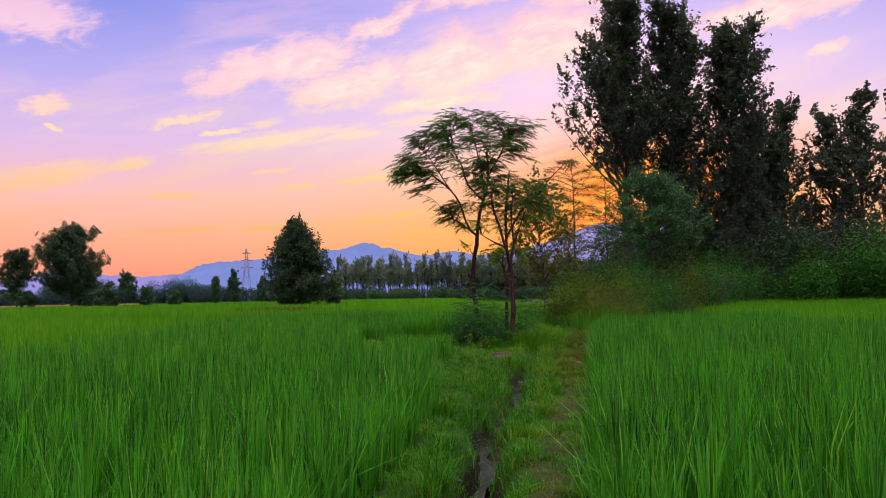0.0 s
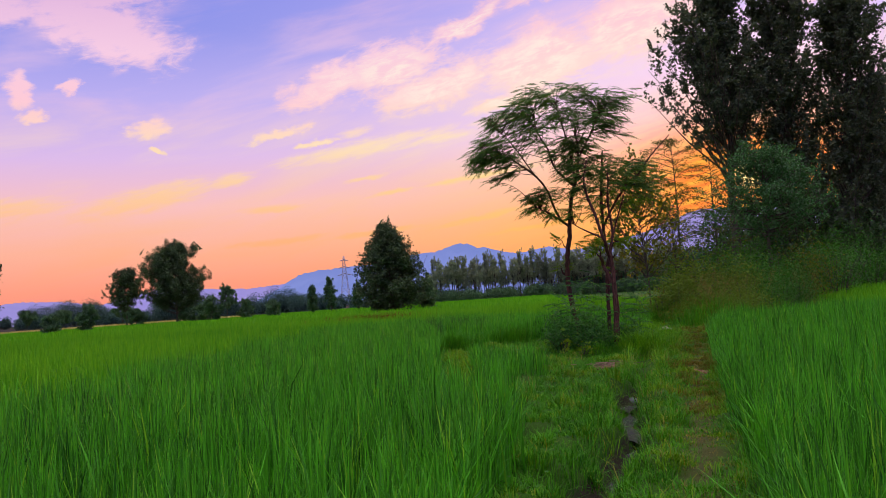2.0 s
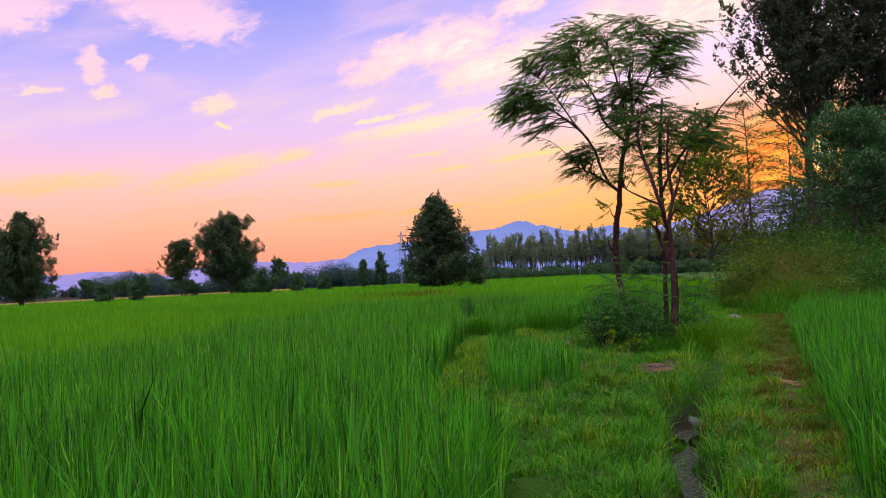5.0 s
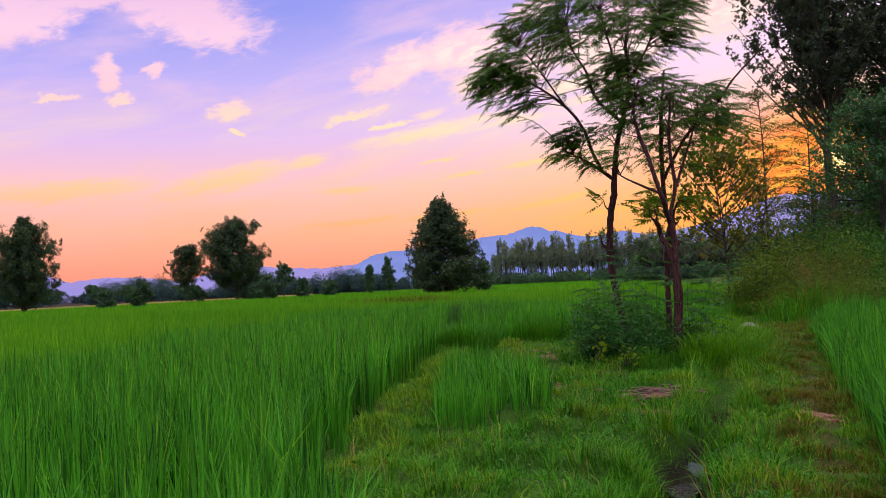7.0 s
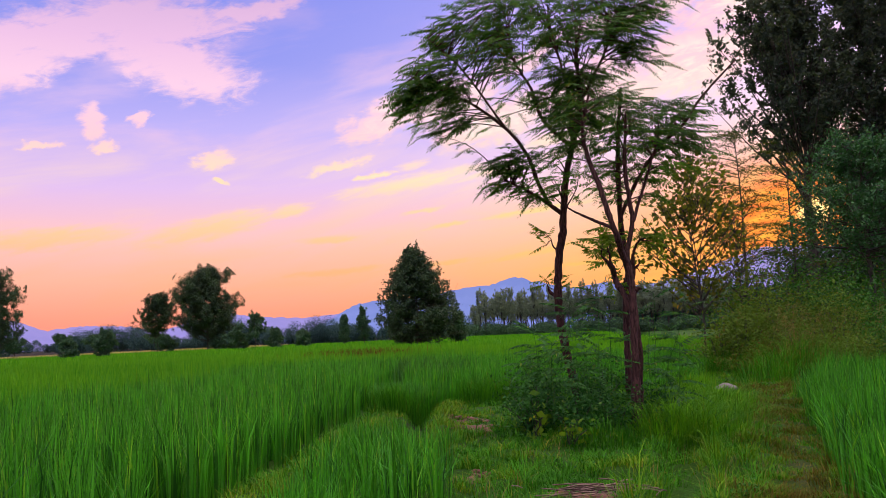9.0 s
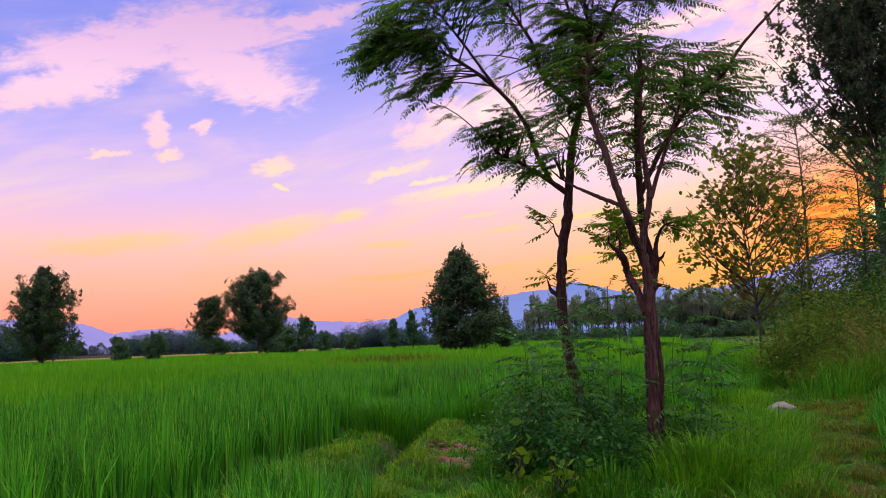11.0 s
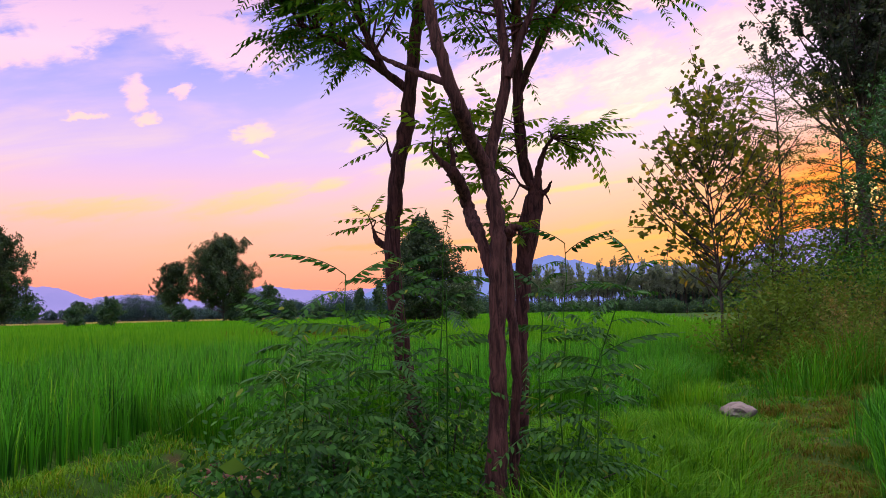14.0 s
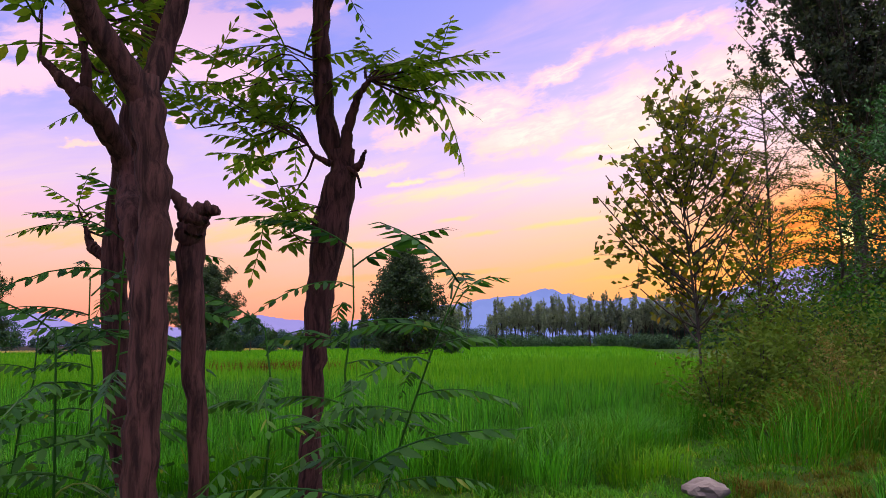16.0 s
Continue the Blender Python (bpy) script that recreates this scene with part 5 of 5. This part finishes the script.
for i, (x, y) in enumerate(((3.9, 22.9), (4.2, 23.6), (3.75, 23.9), (4.3, 24.5), (4.0, 22.3), (3.6, 24.7))):
    grass_bunch("long_grass", (x, y), 0.5, 420, 0.42, 0.010, 0.8, LUSH, "bright long grass between trees and path", 606 + i)
grass_bunch("long_grass", (3.35, 22.2), 0.35, 380, 0.5, 0.010, 0.9, LUSH, "long arching grass at the tree's foot", 601)
grass_bunch("long_grass", (3.75, 22.5), 0.4, 380, 0.5, 0.010, 0.8, LUSH, "long arching grass at the tree's foot", 602)
grass_bunch("long_grass", (2.6, 21.9), 0.45, 300, 0.3, 0.009, 0.7, GRASS, "long arching grass at the tree's foot", 603)
for i in range(26):
    x, y = 3.3 + 0.09 * i + q.uniform(-0.9, 0.6), 23.6 + 0.3 * i * 0.9 + q.uniform(-0.6, 0.6)
    if (x - 5.42) ** 2 + (y - 28.9) ** 2 < 2.2:
        continue
    grass_bunch("tall_grass", (min(x, path_x(y) - 0.7), y), 0.55, 560, 0.42, 0.010, 0.6, LUSH, "tall soft green grass beside the path", 620 + i)


def plumes(at, seed):
    """Soft feathery seed heads on thin stalks."""
    q = np.random.default_rng(seed)
    s, P = Soup(), []
    for i in range(9):
        x, y = at[0] + q.normal(0, 0.5), at[1] + q.normal(0, 0.5)
        h, a, l = q.uniform(1.0, 1.9), q.uniform(0, 6.28), q.uniform(0.1, 0.45)
        z = float(ground_z(x, y))
        L = bend([(x, y, z), (x + 0.2 * l * math.cos(a), y + 0.2 * l * math.sin(a), z + 0.6 * h), (x + l * math.cos(a), y + l * math.sin(a), z + h)], 7)
        s.add(*tube(L, np.linspace(0.005, 0.002, 7), 3, False))
        t = q.uniform(0.62, 1.0, 55)
        P.append(np.stack([np.interp(t, np.linspace(0, 1, 7), L[:, k]) for k in range(3)], 1) + q.normal(0, 0.05, (55, 3)))
    ob = new("plume_grass", Soup().add(*leaves(np.concatenate(P), 0.06, q, 0.0, 0.3)).mesh("plume_grass", DRY if seed % 2 else OLIVE))
    tagged(part("stalks", s.mesh("stalks", DRY), ob), kind="stuff")
    return tagged(ob, "soft brownish grass plumes on thin stalks", "grass", kind="stuff")


for i in range(30):
    y = 27.5 + 0.3 * i + q.uniform(-0.2, 0.2)
    x = float(left_edge(y)) + q.uniform(-0.3, 1.3)
    grass_bunch("tall_grass", (x, y), 0.6, 520, 0.62, 0.010, 0.5, RICE if i % 2 else GRASS, "tall soft green grass beside the path", 760 + i)

# ---------------------------------------------------------------- thicket on the right past the trees
tree("young_poplar", (6.45, 37.5), 6.9, profile((0, 0.3), (0.3, 0.8), (0.42, 1.6), (0.6, 1.95), (0.78, 1.8), (0.92, 1.35), (1, 0.6)), "young poplar with loose round leaves, lit from behind", mat=ROUND_LEAF, boughs=72, rise=1.0, count=2100, size=0.145, twig=0.5, spread=0.5, foot=0.26, seed=81, slim=0.95, stems=3, trunk_r=0.024, lean=-0.05)
tree("young_poplar", (8.0, 39.5), 5.2, dome(1.2), "young poplar with loose round leaves, lit from behind", mat=ROUND_LEAF, boughs=40, rise=1.2, count=320, size=0.13, twig=0.5, spread=0.6, foot=0.2, seed=82, slim=0.9, trunk_r=0.04)


def layered_tree(at, h, reach, label, seed, m=150):
    """A thin tree with flat sprays of fine leaves in tiers."""
    q = np.random.default_rng(seed)
    ob = thing("feathery_tree", at, label, "tree")
    P = bend([(0, 0, -0.1), (0.1, 0, h * 0.5), (0.05, 0.1, h)], 10, q, 0.03)
    wood, pts = Soup().add(*tube(P, np.linspace(0.07, 0.012, 10), 6)), []
    for i in range(56):
        f = 0.3 + 0.68 * i / 56
        a = q.uniform(0, 6.28)
        r = reach * (0.35 + 0.45 * math.sin(9 * f + 0.6) ** 2) * q.uniform(0.6, 1.3) + 0.25
        s = np.array([np.interp(f, np.linspace(0, 1, 10), P[:, k]) for k in range(3)])
        e = s + (math.cos(a) * r, math.sin(a) * r, 0.12 * r)
        L = bend([s, (s + e) / 2 + (0, 0, 0.1 * r), e], 7)
        wood.add(*tube(L, np.linspace(0.018, 0.004, 7), 4, False))
        t = q.uniform(0.15, 1.05, m)
        c = np.stack([np.interp(t, np.linspace(0, 1, 7), L[:, k]) for k in range(3)], 1)
        side = np.array([-math.sin(a), math.cos(a), 0])
        pts.append(c + side * (q.normal(0, 0.26, m) * (1.1 - 0.6 * t))[:, None] + q.normal(0, 0.05, (m, 3)))
    part("trunk", wood.mesh("trunk", BARK_FAR, True), ob)
    part("crown", mesh_of("crown", *leaves(np.concatenate(pts), 0.13, q, 1.0, 0.2), FEATHER), ob)
    return ob


layered_tree((8.95, 43, 0), 8.6, 2.3, "thin tree with flat feathery sprays", 91)
layered_tree((10.8, 43.5, 0), 7.4, 2.9, "thin tree with flat feathery sprays", 92, 80)
for i, (x, y, sx, sy, sz, n, mat) in enumerate(((7.9, 36.6, 1.1, 1.1, 2.0, 2000, THICKET), (6.5, 35.3, 0.8, 0.9, 1.7, 1500, THICKET), (7.3, 36.0, 0.9, 0.9, 2.1, 1800, THICKET), (8.6, 38.2, 1.3, 1.2, 2.6, 2000, THICKET), (10.0, 39.5, 1.4, 1.3, 3.0, 2400, SHRUB), (9.2, 36.5, 1.4, 1.3, 2.1, 3000, THICKET), (10.6, 37.5, 1.5, 1.4, 2.7, 3000, SHRUB), (12.3, 39, 1.6, 1.5, 2.9, 2800, SHRUB), (8.2, 40, 1.6, 1.5, 3.0, 2500, SHRUB), (10.5, 42, 1.8, 1.6, 3.5, 2500, SHRUB), (12.6, 44, 2.0, 1.8, 3.6, 2500, SHRUB), (13.8, 41.5, 1.8, 1.6, 3.0, 2500, OLIVE), (16.5, 44, 2.0, 1.8, 4.0, 2500, SHRUB), (19.5, 50, 2.5, 2, 4, 2500, SHRUB), (23, 55, 2.5, 2, 4, 2500, SHRUB), (27.5, 57, 2.5, 2, 4, 2500, SHRUB))):
    shrub("thicket_bush", (x, y), (sx, sy, sz), int(n * 1.9), 0.10, mat, "dense dark green bush in the thicket", 540 + i, 22, 0.55)
for i in range(34):
    x, y = 6.3 + q.uniform(0, 6.5), 0
    y = 31.5 + (x - 6.4) * 0.8 + q.uniform(0, 4.5)
    if i % 2:
        plumes((x, y), 700 + i)
    grass_bunch("reed_grass", (x, y), 0.7, 260, q.uniform(0.8, 1.3), 0.011, 0.9, DRY if i % 4 == 0 else OLIVE if i % 2 else GRASS, "tall half-dry grass with brownish seed heads", 660 + i)
for i, (x, y, s) in enumerate(((7.3, 34.2, 0.9), (8.3, 34.6, 1.5), (9.6, 35.4, 2.2), (11.0, 36.2, 2.3), (8.8, 33.4, 1.2), (10.3, 34.3, 1.5), (12.2, 36.8, 2.2), (7.0, 36.0, 0.9), (9.4, 33.6, 1.2), (10.8, 35.0, 1.9), (11.8, 35.8, 2.0))):
    shrub("olive_bush", (x, y), (1.0, 0.9, 0.9 * s), 4200, 0.075, (SHRUB if x > 9.9 else OLIVE if i % 3 == 0 else THICKET), "loose dark green bush with small leaves" if x > 9.9 else "loose olive-green bush with small leaves", 580 + i, 20, 0.5)

# ---------------------------------------------------------------- small things along the path
def stone_material(name, a, b):
    m, n = material(name)
    pos = n.add("ShaderNodeTexCoord").outputs["Object"]
    g, f = n.noise(pos, 4, 4), n.noise(pos, 40, 4, 0.6)
    finish(n, principled(n, n.mix(g, a, b), 0.85, 0.3, n.math("ADD", g, n.math("MULTIPLY", f, 0.3)), 0.6, 0.03).outputs[0])
    return m


STONE = stone_material("grey_stone", (0.03, 0.034, 0.045), (0.085, 0.09, 0.11))
PALE = stone_material("pale_stone", (0.06, 0.042, 0.038), (0.33, 0.26, 0.24))
EARTH = stone_material("red_earth", (0.10, 0.040, 0.026), (0.25, 0.11, 0.08))


def boulder(name, at, size, mat, label, seed, category="stone"):
    q = np.random.default_rng(seed)
    bm = bmesh.new()
    bmesh.ops.create_icosphere(bm, subdivisions=3, radius=1.0)
    for v in bm.verts:
        d = noise.noise(v.co * 1.3 + Vector((seed, 0, 0))) * 0.35 + noise.noise(v.co * 3.5 + Vector((0, seed, 0))) * 0.12
        v.co *= 1 + d
        v.co = Vector((v.co.x * size[0], v.co.y * size[1], max(v.co.z, -0.6) * size[2]))
    me = bpy.data.meshes.new(name)
    bm.to_mesh(me)
    bm.free()
    me.materials.append(mat)
    ob = new(name, me)
    ob.location = at
    ob.rotation_euler = (0, 0, q.uniform(0, 6))
    return tagged(ob, label, category)


def earth_patch(at, a, b, seed):
    """Bare soil broken into clods."""
    q = np.random.default_rng(seed)
    s = Soup()
    bm = bmesh.new()
    bmesh.ops.create_icosphere(bm, subdivisions=1, radius=1.0)
    bm.verts.index_update()
    V = np.array([v.co for v in bm.verts])
    F = np.array([[v.index for v in f.verts] for f in bm.faces])
    bm.free()
    for i in range(110):
        u = q.normal(0, 0.42, 2).clip(-1, 1)
        x, y = at[0] + u[0] * a, at[1] + u[1] * b
        r = q.uniform(0.02, 0.075)
        s.add(V * (r, r, r * 0.45) * (1 + q.normal(0, 0.12, V.shape)) + (x - at[0], y - at[1], float(ground_z(x, y)) + 0.004), F)
    ob = new("earth_patch", s.mesh("earth_patch", EARTH))
    ob.location = (at[0], at[1], 0)
    return tagged(ob, "bare reddish earth showing through turf", "earth", kind="stuff")


boulder("stone_slab", (2.42, 16.9, -0.37), (0.20, 0.26, 0.08), STONE, "flat grey wet stone lying in the ditch", 3)
boulder("stone", (5.42, 29.35, 0.08), (0.21, 0.17, 0.11), PALE, "pale weathered stone beside the path", 4)
for i, (x, y, a, b) in enumerate(((2.38, 18.85, 0.4, 0.35), (1.35, 19.95, 0.3, 0.3), (3.72, 17.6, 0.22, 0.4), (2.15, 18.0, 0.3, 0.3), (0.85, 23.6, 0.35, 0.35), (0.6, 24.9, 0.3, 0.35))):
    earth_patch((x, y), a, b, 10 + i)


def straw_heap(at, seed):
    q = np.random.default_rng(seed)
    s = Soup()
    for i in range(60):
        p = np.array([q.normal(0, 0.22), q.normal(0, 0.12), 0.04 + q.uniform(0, 0.09)])
        a = q.normal(0.1, 0.45)
        L = q.uniform(0.12, 0.38)
        d = np.array([math.cos(a), math.sin(a), q.normal(0, 0.1)]) * L
        s.add(*tube([p - d / 2, p + (0, 0, 0.01), p + d / 2], 0.005, 4))
    m, n = material("dry_straw")
    geo = n.add("ShaderNodeNewGeometry")
    finish(n, principled(n, n.mix(geo.outputs["Random Per Island"], (0.09, 0.05, 0.04), (0.26, 0.16, 0.12)), 0.8, 0.2).outputs[0])
    ob = new("straw_heap", s.mesh("straw_heap", m))
    ob.location = at
    return tagged(ob, "small heap of dry twigs and straw", "straw", kind="stuff")


straw_heap((2.38, 18.85, float(ground_z(2.38, 18.85)) + 0.02), 8)


def water_material():
    m, n = material("ditch_water")
    pos = n.add("ShaderNodeNewGeometry").outputs["Position"]
    p = principled(n, (0.015, 0.014, 0.010), 0.04, 0.5, n.noise(pos, 26, 4), 1.0, 0.05)
    finish(n, p.outputs[0])
    return m


ys = np.linspace(-3, 18.5, 120)
w = np.stack([np.stack([ditch_x(ys) + s * np.clip(0.105 + 0.07 * np.sin(ys * 2.3) + 0.06 * np.sin(ys * 5.1), 0.01, 0.3) * np.interp(ys, [6.5, 10], [0.4, 1.0]), ys, np.full_like(ys, -0.36)], 1) for s in (-1, -0.3, 0.3, 1)])
V, F = sheet(w[..., 0], w[..., 1], w[..., 2])
tagged(new("water", mesh_of("water", V, F[:, ::-1], water_material(), True)), "thin rippled water glinting in the ditch", "water", kind="structure")
